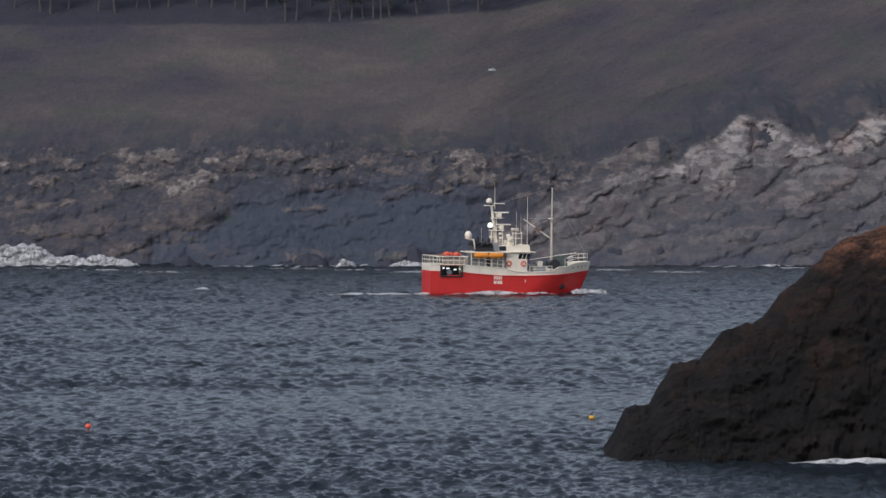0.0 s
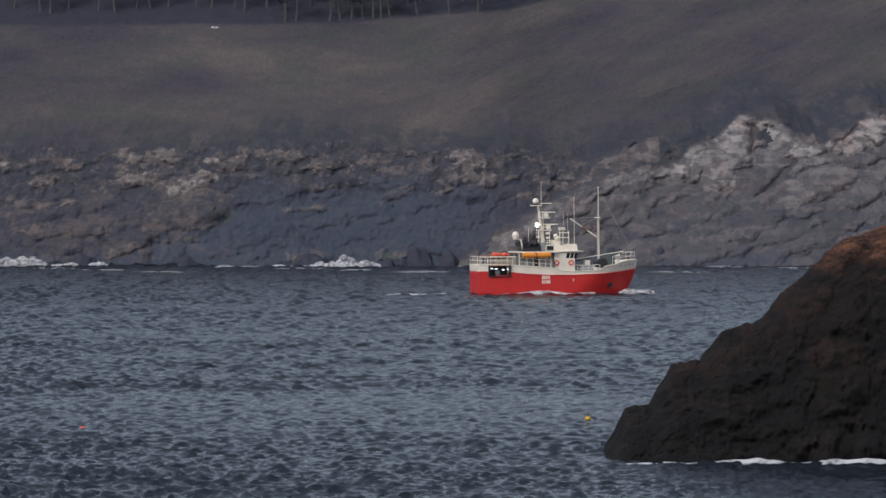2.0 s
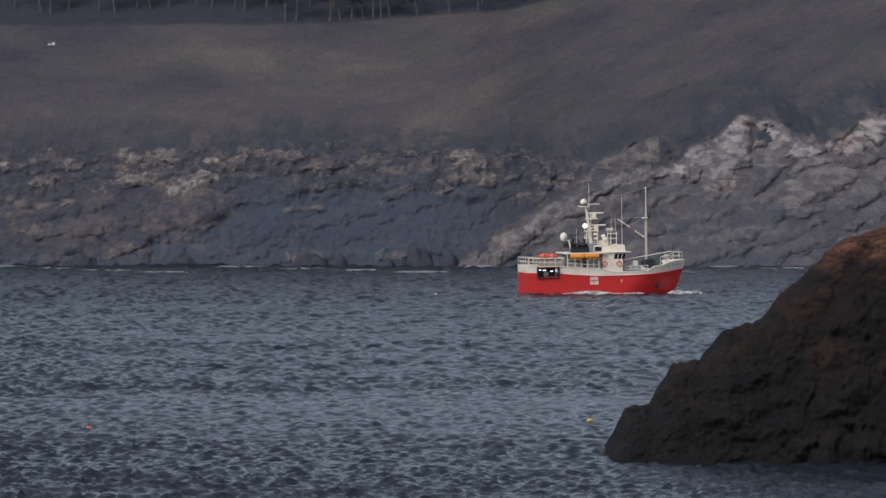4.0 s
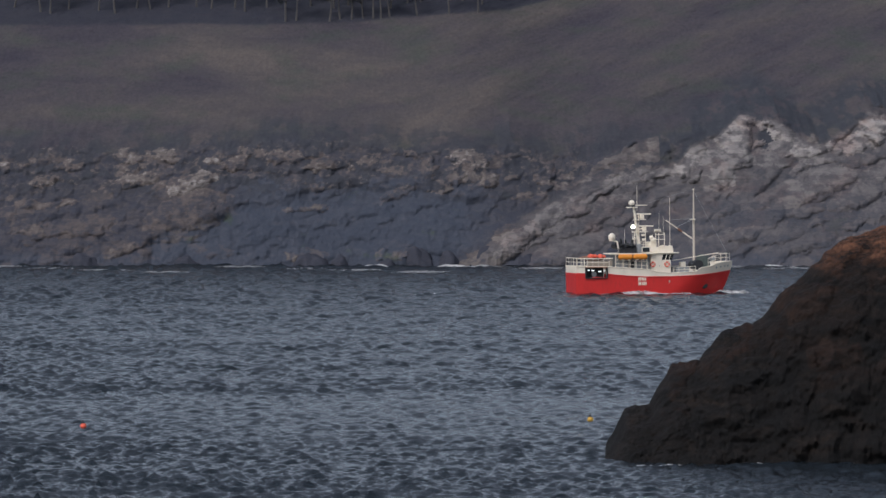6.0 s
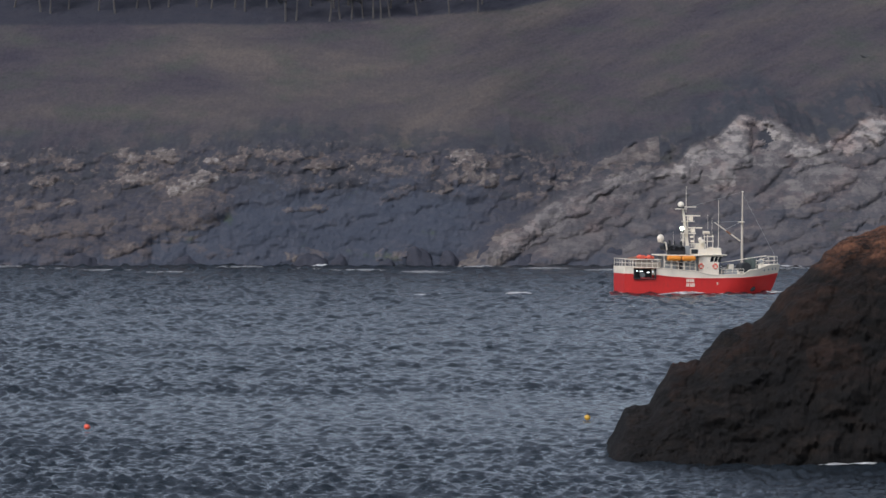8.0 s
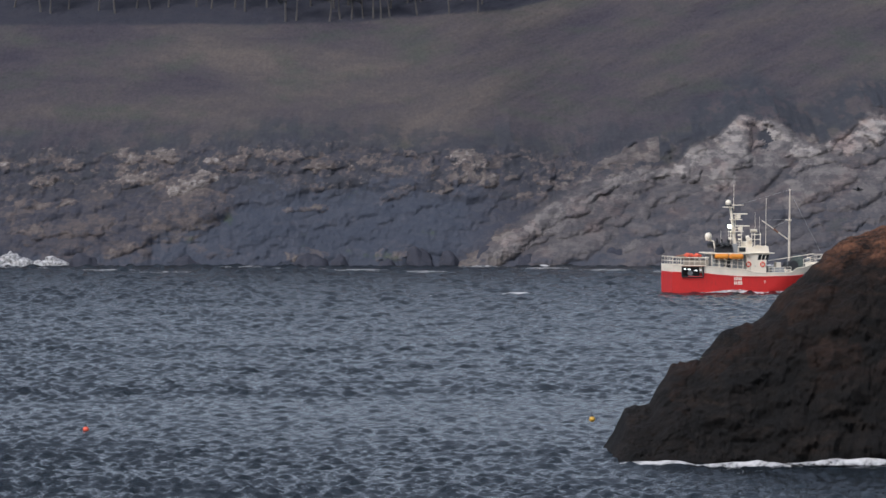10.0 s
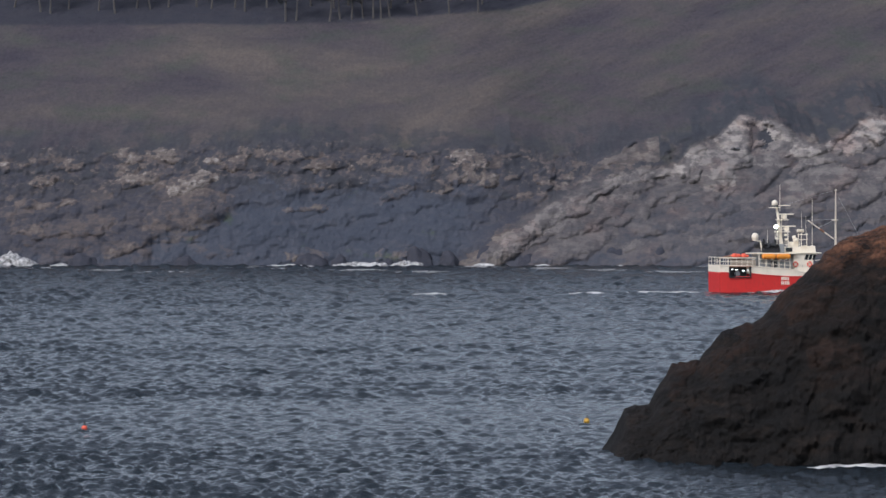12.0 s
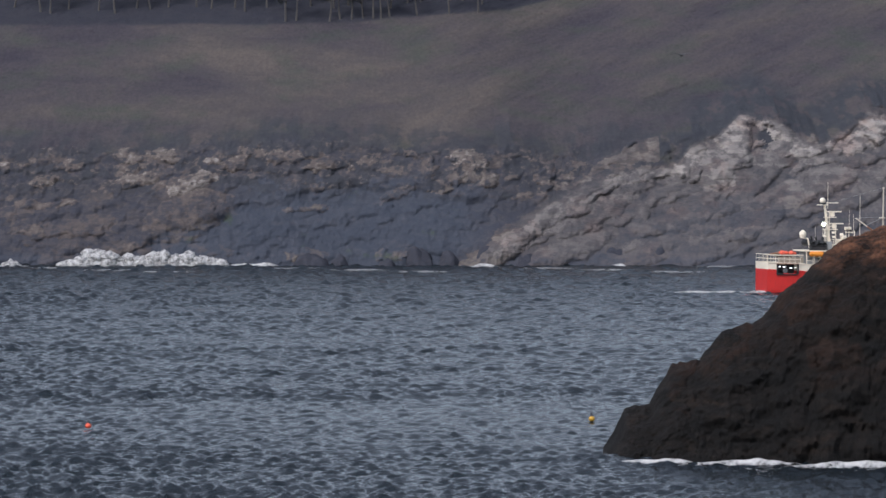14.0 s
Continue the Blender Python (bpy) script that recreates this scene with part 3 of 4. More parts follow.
def fishing_boat():
    boat = tagged(new("fishing_boat"), "red and white steel fishing boat under way, mast lamp lit", "fishing boat")
    paint = lambda x: float(np.interp(x, PAINT_X, PAINT_Z))
    top = lambda x: float(np.interp(x, TOP_X, TOP_Z))
    cut = (1.15, 3.5, 1.84, 2.92)
    hull = strake("hull", lambda x: -1.3, paint, RED, boat, cut=cut, nz=28, label="red painted steel hull")
    strake("bulwark", lambda x: paint(x) + 0.004, top, WHITE, boat, cut=cut, label="white painted bulwark")
    # rubbing strake and cap rail
    for name, curve, r, mat in (("rubbing_strake", lambda x: paint(x) - 0.02, 0.05, RED), ("cap_rail", top, 0.055, WHITE)):
        for side in (-1, 1):
            runs = [bmesh.new()]
            pts = []
            for i in range(81):
                x = 19.3 * i / 80
                z = curve(x)
                if x < float(stem_x(z)) - 0.02:
                    pts.append(Vector((x, side * (float(half_beam(x, z)) + 0.02), z)))
            for p, q in zip(pts, pts[1:]):
                if name == "rubbing_strake" and side < 0 and cut[0] - 0.3 < p.x < cut[1] and cut[2] < p.z < cut[3]:
                    if len(runs) == 1:
                        runs.append(bmesh.new())
                    continue
                tube(p, q, r, n=6, bm=runs[-1])
            for bm in runs:
                part(name, bm, mat, boat)
    # deck
    bm = bmesh.new()
    rows = []
    for i in range(41):
        x = 17.2 * i / 40
        z = 1.75 + 0.55 * float(smooth(13, 14.2, np.array(x)))
        b = float(half_beam(x, z)) - 0.08
        rows.append((bm.verts.new((x + 0.05, -b, z)), bm.verts.new((x + 0.05, b, z))))
    for p, q in zip(rows, rows[1:]):
        bm.faces.new((p[0], q[0], q[1], p[1]))
    part("deck", bm, GREY, boat)

    # hauling hatch in the starboard quarter
    hatch = part("hauling_hatch", box(1.2, 3.45, -2.3, -1.2, 1.84, 1.9, 0.01), DARK, boat, "dark open hauling hatch")
    part("back_panel", box(1.2, 3.45, -1.25, -1.18, 1.9, 2.95, 0.01), DARK, hatch)
    part("hood", box(1.02, 3.62, -2.85, -1.2, 2.93, 3.03, 0.03), RUST, hatch, "rust-streaked hood")
    part("sill", box(1.05, 3.6, -2.72, -2.4, 1.72, 1.84, 0.03), DARK, hatch)
    for x in (1.1, 3.53):
        part("jamb", box(x - 0.07, x + 0.07, -2.74, -2.35, 1.84, 2.95, 0.02), DARK, hatch)
    for x, w, z in ((1.38, 0.20, 2.66), (1.80, 0.34, 2.62), (2.62, 0.30, 2.50), (3.22, 0.16, 2.56)):
        part("work_light", box(x, x + w, -2.36, -2.28, z - 0.05, z + 0.06, 0.015), SMALL_LAMP, hatch, "small lit work light")
    part("line_hauler", tube((2.2, -2.1, 2.2), (2.2, -1.7, 2.2), 0.28, n=14), GREY, hatch)

    # aft deck: rails, gear stand, floats
    h = lambda x, z: float(half_beam(x, z)) - 0.05
    rail(boat, [(0.06, h(0, 3.1), 3.1), (0.06, -h(0, 3.1), 3.1)], 0.92, gap=1.2, name="stern_rail")
    rail(boat, [(0.06, -h(0, 3.1), 3.1), (3.8, -h(3.8, 3.0), 3.02)], 0.92, bars=2, gap=0.62, name="side_rail")
    rail(boat, [(0.06, h(0, 3.1), 3.1), (7.8, h(7.8, 2.7), 2.72)], 0.92, bars=2, gap=0.9, name="side_rail")
    stand = part("gear_stand", box(1.0, 4.4, -1.9, 1.9, 3.86, 3.98, 0.03), WHITE, boat, "white gear platform over the aft deck")
    for x in (1.15, 4.2):
        for y in (-1.75, 1.75):
            part("leg", tube((x, y, 1.75), (x, y, 3.86), 0.06), WHITE, stand)
    part("side_screen", box(1.25, 4.25, -2.34, -2.28, 3.08, 3.72, 0.02), BOARD, stand, "weathered brown board screen")
    part("net_pile", ball((2.7, 0.2, 4.0), 1.3, 1.3, 0.35, 3, rough=0.5), RUST, stand, "heap of brown netting")
    for x, y, r in ((2.05, -1.3, 0.30), (2.55, -1.0, 0.27), (3.1, -1.35, 0.29), (3.5, -1.1, 0.22)):
        bm = ball((x, y, 3.98 + r * 0.8), r * 1.15, r, r * 0.82, 2, rough=0.15)
        tube((x - r * 1.1, y, 3.98 + r * 0.8), (x - r * 1.45, y, 3.98 + r * 0.8), 0.06, n=6, bm=bm)
        part("float", bm, FLUO, stand, "orange-red inflated float")

    # deck house and boat deck
    house = part("deck_house", box(4.9, 9.0, -1.55, 1.7, 1.75, 4.36, 0.06), GREY, boat, "grey shaded deck house")
    part("door", box(6.2, 6.95, -1.6, -1.545, 1.8, 3.75, 0.02), DARK, house)
    part("boat_deck", box(4.35, 9.1, -2.4, 2.4, 4.36, 4.50, 0.03), WHITE, boat)
    for x in (4.6, 5.5, 6.25, 6.95, 7.6, 8.2):
        part("stanchion", tube((x, -2.38, top(x) - 0.05), (x, -2.34, 4.38), 0.05), WHITE, boat)
    rail(boat, [(4.6, -2.44, top(4.6)), (8.3, -2.44, top(8.3))], 0.85, bars=2, gap=0.75, name="side_rail")
    for x0 in (5.05, 6.75):
        raft = part("life_raft", tube((x0, -2.62, 4.10), (x0 + 1.25, -2.62, 4.10), 0.30, n=16), ORANGE, boat, "orange life raft canister")
        for e in (x0, x0 + 1.25):
            part("end_cap", ball((e, -2.62, 4.10), 0.22, 0.29, 0.29), ORANGE, raft)
        for e in (x0 + 0.3, x0 + 0.95):
            part("cradle", box(e - 0.05, e + 0.05, -2.85, -2.35, 3.72, 3.86, 0.02), WHITE, raft)

    # funnel and dark gear aft of the mast
    fun = part("funnel", box(5.7, 6.7, -0.6, 0.6, 4.5, 5.3, 0.08), GREY, boat)
    part("exhaust_pipe", tube((6.0, 0.2, 5.4), (5.85, 0.2, 6.1), 0.12), DARK, fun)
    part("exhaust_pipe", tube((6.4, -0.2, 5.4), (6.3, -0.2, 6.0), 0.1), DARK, fun)
    crate = part("gear_locker", box(5.2, 7.1, -2.1, -1.2, 4.5, 4.98, 0.05), DARK, boat, "dark deck gear locker")
    part("lid", box(5.15, 7.15, -2.15, -1.15, 4.98, 5.05, 0.02), DARK, crate)
    part("winch_drum", tube((7.3, -1.5, 4.9), (7.3, -0.6, 4.9), 0.36, n=14), DARK, boat)
    part("net_drum", tube((5.3, -0.9, 5.35), (5.3, 0.9, 5.35), 0.42, n=14), DARK, boat, "dark net drum")
    part("gear_heap", ball((6.35, -1.0, 5.25), 0.85, 0.7, 0.38, 3, rough=0.7), DARK, boat, "heap of dark netting and gear")
    part("liferaft_rack", box(7.25, 7.75, -1.75, -1.2, 4.5, 5.5, 0.05), GREY, boat)
    part("vent_trunk", tube((6.95, -0.7, 4.5), (6.95, -0.7, 6.0), 0.14, n=10), DARK, boat)
    # satellite dome on a bent arm
    dome = part("satellite_dome", ball((4.55, -0.9, 6.32), 0.40, 0.40, 0.44, 3), WHITE, boat, "white satellite dome on a bent arm", smooth=True)
    part("base", tube((4.55, -0.9, 5.86), (4.55, -0.9, 6.1), 0.27, 0.38, n=14), WHITE, dome)
    bm = tube((4.6, -0.9, 5.9), (5.15, -0.9, 5.8), 0.09)
    tube((5.15, -0.9, 5.85), (5.4, -0.9, 4.5), 0.09, bm=bm)
    part("arm", bm, WHITE, dome)

    # wheelhouse with raked front
    bm = bmesh.new()
    prof = [(8.75, 1.75), (11.1, 1.75), (11.1, 3.72), (11.55, 4.42), (8.75, 4.42)]
    left = [bm.verts.new((x, -1.95, z)) for x, z in prof]
    rightv = [bm.verts.new((x, 1.95, z)) for x, z in prof]
    bm.faces.new(left)
    bm.faces.new(rightv[::-1])
    for k in range(5):
        bm.faces.new((left[(k + 1) % 5], left[k], rightv[k], rightv[(k + 1) % 5]))
    bmesh.ops.recalc_face_normals(bm, faces=bm.faces[:])
    bmesh.ops.bevel(bm, geom=bm.edges[:], offset=0.05, segments=1, affect="EDGES")
    wheel = part("wheelhouse", bm, WHITE, boat, "white wheelhouse with dark raked windows")
    part("roof", box(8.2, 12.0, -2.15, 2.15, 4.42, 4.54, 0.04), WHITE, wheel)
    for x0, x1 in ((10.02, 10.40), (10.48, 10.84), (10.92, 11.24)):
        bm = bmesh.new()
        lean = 0.18
        vs = [bm.verts.new(c) for c in ((x0, -1.965, 3.72), (x1, -1.965, 3.72), (x1 + lean, -1.965, 4.32), (x0 + lean, -1.965, 4.32))]
        f = bm.faces.new(vs)
        bmesh.ops.solidify(bm, geom=[f], thickness=0.03)
        part("window", bm, GLASS, wheel, "dark wheelhouse window")
    for k in range(5):
        y0 = -1.75 + k * 0.72
        bm = bmesh.new()
        vs = [bm.verts.new(c) for c in ((11.17, y0, 3.80), (11.17, y0 + 0.62, 3.80), (11.52, y0 + 0.62, 4.34), (11.52, y0, 4.34))]
        f = bm.faces.new(vs)
        bmesh.ops.solidify(bm, geom=[f], thickness=0.03)
        part("window", bm, GLASS, wheel, "dark wheelhouse window")
    part("window", box(7.95, 8.72, -1.62, -1.56, 4.62, 5.10, 0.02), GLASS, wheel, "dark wheelhouse window")
    door = part("side_door", box(9.2, 9.85, -2.0, -1.945, 2.0, 3.9, 0.02), WHITE, wheel, "white side door")
    part("handle", tube((9.75, -2.03, 2.95), (9.75, -2.03, 3.1), 0.02, n=6), GREY, door)
    for x in (8.98, 10.62):
        buoy = part("lifebuoy", ring((x, -2.02, 3.22), 0.25, 0.075, (0, 1, 0)), FLUO, wheel, "orange-red lifebuoy")
        for a in (45, 135, 225, 315):
            c = (x + 0.25 * math.cos(radians(a)), -2.02, 3.22 + 0.25 * math.sin(radians(a)))
            part("white_band", ball(c, 0.09, 0.09, 0.09, 1), WHITE, buoy)
    # upper steering position: house block, wind deflector and rails
    upper = part("upper_house", box(7.4, 9.8, -1.55, 1.55, 4.54, 5.18, 0.05), WHITE, boat)
    bm = bmesh.new()
    prof = [(9.5, 4.54), (11.5, 4.54), (11.40, 5.25), (11.05, 5.34), (9.9, 4.95)]
    for y in (-1.55, 1.49):
        a = [bm.verts.new((x, y, z)) for x, z in prof]
        b = [bm.verts.new((x, y + 0.06, z)) for x, z in prof]
        bm.faces.new(a)
        bm.faces.new(b[::-1])
        for k in range(5):
            bm.faces.new((a[(k + 1) % 5], a[k], b[k], b[(k + 1) % 5]))
    box(11.33, 11.41, -1.5, 1.5, 4.54, 5.26, 0.02, bm=bm)
    part("wind_deflector", bm, WHITE, upper)
    rail(boat, [(7.5, -1.5, 5.18), (9.6, -1.5, 5.18)], 0.55, gap=0.5, name="upper_rail")
    part("console", box(9.0, 9.6, -0.9, 0.9, 5.18, 5.75, 0.05), WHITE, upper)
    part("vent_cowl", ball((9.3, -1.0, 5.95), 0.36, 0.36, 0.28), WHITE, upper)
    part("searchlight", tube((8.9, -1.0, 6.2), (9.25, -1.15, 6.25), 0.20, 0.24, n=12), WHITE, upper)
    # antenna arch forward of the mast
    bm = bmesh.new()
    for x in (9.6, 9.95, 10.6):
        tube((x, -1.0, 5.2), (x, -1.0, 6.75), 0.045, n=6, bm=bm)
    tube((9.5, -1.0, 6.55), (10.7, -1.0, 6.55), 0.045, n=6, bm=bm)
    tube((9.6, -1.0, 6.0), (10.7, -1.0, 6.0), 0.04, n=6, bm=bm)
    arch = part("antenna_arch", bm, WHITE, boat)
    for x in (9.45, 9.72, 9.99):
        part("horn", box(x, x + 0.2, -1.2, -0.8, 6.9, 7.15, 0.03), WHITE, arch)
    part("horn_bracket", tube((9.4, -1.0, 6.85), (10.3, -1.0, 6.85), 0.04, n=6), WHITE, arch)
    for x, z0, z1, r in ((11.35, 4.6, 10.65, 0.035), (10.6, 6.6, 8.6, 0.018), (10.1, 6.6, 9.1, 0.018), (7.0, 5.1, 7.2, 0.03), (7.3, 5.1, 7.0, 0.03), (6.1, 5.0, 7.1, 0.02)):
        part("whip_antenna", tube((x, -0.6, z0), (x, -0.6, z1), r, r * 0.55, n=6), WHITE, boat)

    # main mast: tapered tower with platforms, radars, dome and lamp
    mast = part("main_mast", tube((8.0, 0, 4.5), (7.42, 0, 9.2), 0.27, 0.13, n=10), WHITE, boat, "white tapered main mast")
    bm = tube((7.95, 0.0, 5.0), (7.9, 0.0, 8.9), 0.05, n=6)
    for k in range(9):
        z = 5.2 + k * 0.42
        tube((7.62, 0, z), (7.98, 0, z), 0.025, n=5, bm=bm)
    part("ladder", bm, WHITE, mast)
    for z, x0, x1 in ((9.62, 6.55, 7.7), (8.22, 7.35, 8.65), (6.86, 7.2, 8.8)):
        part("platform", box(x0, x1, -0.45, 0.45, z - 0.05, z + 0.05, 0.02), WHITE, mast)
    part("topmast", tube((7.4, 0, 9.1), (7.35, 0, 9.7), 0.15, 0.13), WHITE, mast)
    part("radome", ball((7.1, 0, 10.1), 0.35, 0.35, 0.36, 3), WHITE, mast, "white rounded radome", smooth=True)
    part("radome_base", tube((7.1, 0, 9.65), (7.1, 0, 9.85), 0.40, 0.38, n=14), DARK, mast)
    part("whip", tube((7.72, 0, 9.2), (7.72, 0, 12.2), 0.035, 0.015, n=6), WHITE, mast)
    part("stub_arm", box(7.5, 8.9, -0.06, 0.06, 9.80, 9.90, 0.02), WHITE, mast)
    for z, xc in ((8.86, 8.50), (7.50, 8.75)):
        radar = part("radar", box(xc - 0.85, xc + 0.85, -0.12, 0.12, z - 0.07, z + 0.07, 0.03), WHITE, mast, "white open-array radar scanner")
        part("gearbox", box(xc - 0.45, xc + 0.0, -0.22, 0.22, z - 0.55, z - 0.08, 0.05), WHITE, radar)
    part("bracket", tube((7.6, 0, 7.0), (8.4, 0, 7.3), 0.06, n=6), WHITE, mast)
    lamp = part("mast_lamp", tube((7.10, -0.5, 7.45), (7.12, -0.62, 7.43), 0.21, 0.21, n=16), LAMP, mast, "lit white floodlight")
    part("lamp_housing", tube((7.18, -0.2, 7.47), (7.10, -0.5, 7.45), 0.14, 0.25, n=16), WHITE, lamp)
    part("lamp_bracket", tube((7.5, 0, 7.3), (7.16, -0.25, 7.46), 0.05, n=6), WHITE, lamp)
    for x, z in ((7.25, 6.1), (8.35, 6.0), (8.3, 6.5)):
        part("deck_light", box(x - 0.16, x + 0.16, -0.55, -0.25, z - 0.12, z + 0.12, 0.03), WHITE, mast)
    part("brace", tube((8.6, -0.4, 4.6), (8.55, -0.4, 6.86), 0.05, n=6), WHITE, mast)
    part("brace", tube((7.2, -0.5, 4.6), (7.25, -0.5, 6.86), 0.05, n=6), WHITE, mast)

    # foremast with boom and stays
    fore = part("foremast", tube((14.3, 0, 1.9), (14.3, 0, 8.2), 0.15, 0.12, n=10), SPAR, boat, "white foremast with rust-stained boom")
    part("topmast", tube((14.3, 0, 8.2), (14.3, 0, 11.6), 0.10, 0.06, n=8), SPAR, fore)
    part("crosstree", box(13.95, 14.4, -0.6, 0.6, 8.15, 8.25, 0.02), WHITE, fore)
    part("mast_head", box(14.2, 14.4, -0.1, 0.1, 11.55, 11.66, 0.02), WHITE, fore)
    boom = part("boom", tube((14.05, -0.1, 6.05), (10.95, -0.3, 8.15), 0.08, 0.06), WHITE, fore)
    part("rusty_sleeve", tube((12.9, -0.17, 6.83), (12.35, -0.205, 7.2), 0.105, 0.1), RUST, boom)
    bm = tube((14.2, 0, 8.2), (12.2, -0.25, 7.35), 0.025, n=5)
    tube((14.2, 0, 8.3), (10.95, -0.3, 8.15), 0.02, n=5, bm=bm)
    tube((14.2, 0, 11.6), (18.2, 0, 4.3), 0.012, n=5, bm=bm)
    tube((14.2, 0, 11.6), (7.6, 0, 9.7), 0.010, n=5, bm=bm)
    tube((14.2, 0, 9.5), (13.4, -2.4, 2.4), 0.012, n=5, bm=bm)
    part("rigging", bm, GREY, fore)
    part("mast_ladder", tube((14.42, 0, 2.2), (14.38, 0, 8.2), 0.03, n=6), RUST, fore)

    # foredeck
    rail(boat, [(11.2, -h(11.2, 2.3), 2.26), (13.8, -h(13.8, 2.3), 2.34)], 0.62, bars=2, gap=0.65, name="side_rail")
    rail(boat, [(11.2, h(11.2, 2.3), 2.26), (13.8, h(13.8, 2.3), 2.34)], 0.62, bars=2, gap=0.65, name="side_rail")
    part("white_box", box(12.4, 13.0, -1.3, -0.5, 2.9, 3.45, 0.05), WHITE, boat, "white fish box on the foredeck")
    part("hatch_coaming", box(11.9, 13.4, -1.2, 1.2, 1.75, 2.9, 0.05), GREY, boat)
    bm = ball((15.3, -0.2, 3.15), 0.85, 1.1, 1.25, 3, rough=0.25)
    for v in bm.verts:
        v.co.z = min(v.co.z, 4.25)
        v.co.x = max(min(v.co.x, 15.95), 14.55)
    part("covered_winch", bm, GREEN, boat, "winch under a grey-green tarpaulin")
    part("net_roll", tube((14.5, -1.2, 3.1), (14.5, 1.2, 3.1), 0.55, n=14), DARK, boat)
    part("awning_bar", tube((11.4, -1.6, 3.62), (17.0, -0.6, 4.42), 0.045, n=6), WHITE, boat)
    # bow rail and whaleback fittings
    pts = []
    for x in (15.3, 16.2, 17.0, 17.7, 18.3):
        pts.append((x, -max(h(x, top(x)), 0.02), top(x)))
    rail(boat, pts, 0.92, bars=2, gap=0.8, name="bow_rail")
    rail(boat, [(x, -y, z) for x, y, z in pts], 0.92, bars=2, gap=0.8, name="bow_rail")
    for x in (16.35, 16.95, 17.5, 18.0):
        z = top(x) - 0.45
        y = -float(half_beam(x, z))
        part("freeing_port", box(x - 0.10, x + 0.10, y - 0.03, y + 0.08, z - 0.10, z + 0.12, 0.03), GREY, boat, "grey freeing port")
    for x in (16.2, 16.45):
        part("mooring_bitt", tube((x, -0.9, 2.3), (x, -0.9, 4.05), 0.09), WHITE, boat)
    part("anchor_windlass", ball((16.3, -0.7, 3.7), 0.3, 0.45, 0.3), GREY, boat)
    y = -float(half_beam(15.0, 0.7))
    part("anchor_recess", ball((15.0, y + 0.05, 0.75), 0.45, 0.1, 0.36), DARK, boat, "dark stained anchor recess")
    # hull marks: two rows of plain bars and a small emblem
    for row, z in enumerate((1.62, 1.12)):
        for k in range(5):
            x = 7.15 + k * 0.19 + (0.06 if row and k > 1 else 0)
            y = -float(half_beam(x, z)) - 0.012
            part("registration_bar", box(x, x + 0.13, y - 0.01, y + 0.03, z - 0.19, z + 0.19, 0.0), WHITE, boat, "white painted registration bar")
    y = -float(half_beam(10.8, 1.3)) - 0.01
    bm = bmesh.new()
    f = bm.faces.new([bm.verts.new(c) for c in ((10.68, y, 1.62), (10.86, y, 1.5), (10.82, y, 1.22), (10.72, y, 1.05), (10.66, y, 1.3))])
    bmesh.ops.solidify(bm, geom=[f], thickness=0.02)
    part("emblem", bm, WHITE, boat, "small white painted emblem")
    return boat


TRAWLER = fishing_boat()


# ---- foam, spray and breakers ----
def foam_bank(name, length, depth, height, seed, label, torn=0.35, drops=40):
    """A lumpy ridge of broken water along x, ragged on top, with flung clumps over it."""
    rng = random.Random(seed)
    nu, nv = max(24, int(length * 7)), 26
    U, V = np.meshgrid(np.linspace(0, 1, nu), np.linspace(-1, 1, nv))
    X, Y = (U - 0.5) * length, V * depth / 2
    body = 1 - np.abs(V) ** 1.6
    ends = np.clip(np.sin(np.pi * np.clip(U, 0, 1)), 0, 1) ** 0.6
    crest = 0.25 + 1.1 * fbm(X * 0.45 + seed, V * 0.3, seed, 4) ** 1.5
    fine = fbm(X * 2.2, Y * 2.2, seed + 3, 4) - 0.5
    Z = height * body * ends * crest * 1.25 + (0.12 * height + 0.05) * fine * body - 0.10
    X = X + 0.25 * height * fine
    ragged = np.clip(torn + 0.55 * (1 - ends) + 0.35 * np.abs(V) ** 2 - 0.15 * crest + 0.40 * np.clip(Z / max(height, 0.1), 0, 1) ** 2, 0, 1)
    ob = sheet_mesh(name, X, Y, Z, FOAM, (("torn", ragged),))
    if drops:
        bm = bmesh.new()
        for _ in range(drops):
            # billows of spray heaped along the crest
            u = 0.5 + 0.47 * math.copysign(rng.random() ** 0.8, rng.uniform(-1, 1))
            k = min(nu - 1, int(u * nu))
            z = max(float(Z[nv // 2, k]), 0.05)
            r = rng.uniform(0.16, 0.42) * min(height, 2.2) ** 0.8
            ball(((u - 0.5) * length + rng.uniform(-0.3, 0.3), rng.uniform(-0.25, 0.25) * depth, z * rng.uniform(0.35, 1.0)),
                 r * rng.uniform(0.9, 1.9), r, r * rng.uniform(0.7, 1.2), 2, bm=bm, rough=0.5)
        count = len(bm.verts)
        bm.from_mesh(ob.data)
        layer = bm.verts.layers.float["torn"]
        bm.verts.ensure_lookup_table()
        for k in range(count):
            bm.verts[k][layer] = 0.40
        for f in bm.faces:
            f.smooth = True
        bm.to_mesh(ob.data)
        bm.free()
    tagged(ob, label, "breaking wave" if height > 0.5 else "foam", group="white water", kind="")
    return ob


def breaker(x0, x1, y, height, depth, seed, swell, torn=0.26, lift=0.0, label="white breaker bursting at the foot of the cliff"):
    """swell: (seconds, share of the full height) rows; the bank sinks below the water when it is spent."""
    ob = foam_bank("breaking_wave", x1 - x0, depth, height, seed, label, torn, int(8 + 5.0 * (x1 - x0) * min(height, 2)) if height > 0.7 else 0)
    rows = []
    for t, share in swell:
        rows.append((t, pose((x0 + x1) / 2, y, lift - (height * 1.4 + 0.5) * (1 - share) ** 1.6, 0, 0, 0)))
    return ob, rows


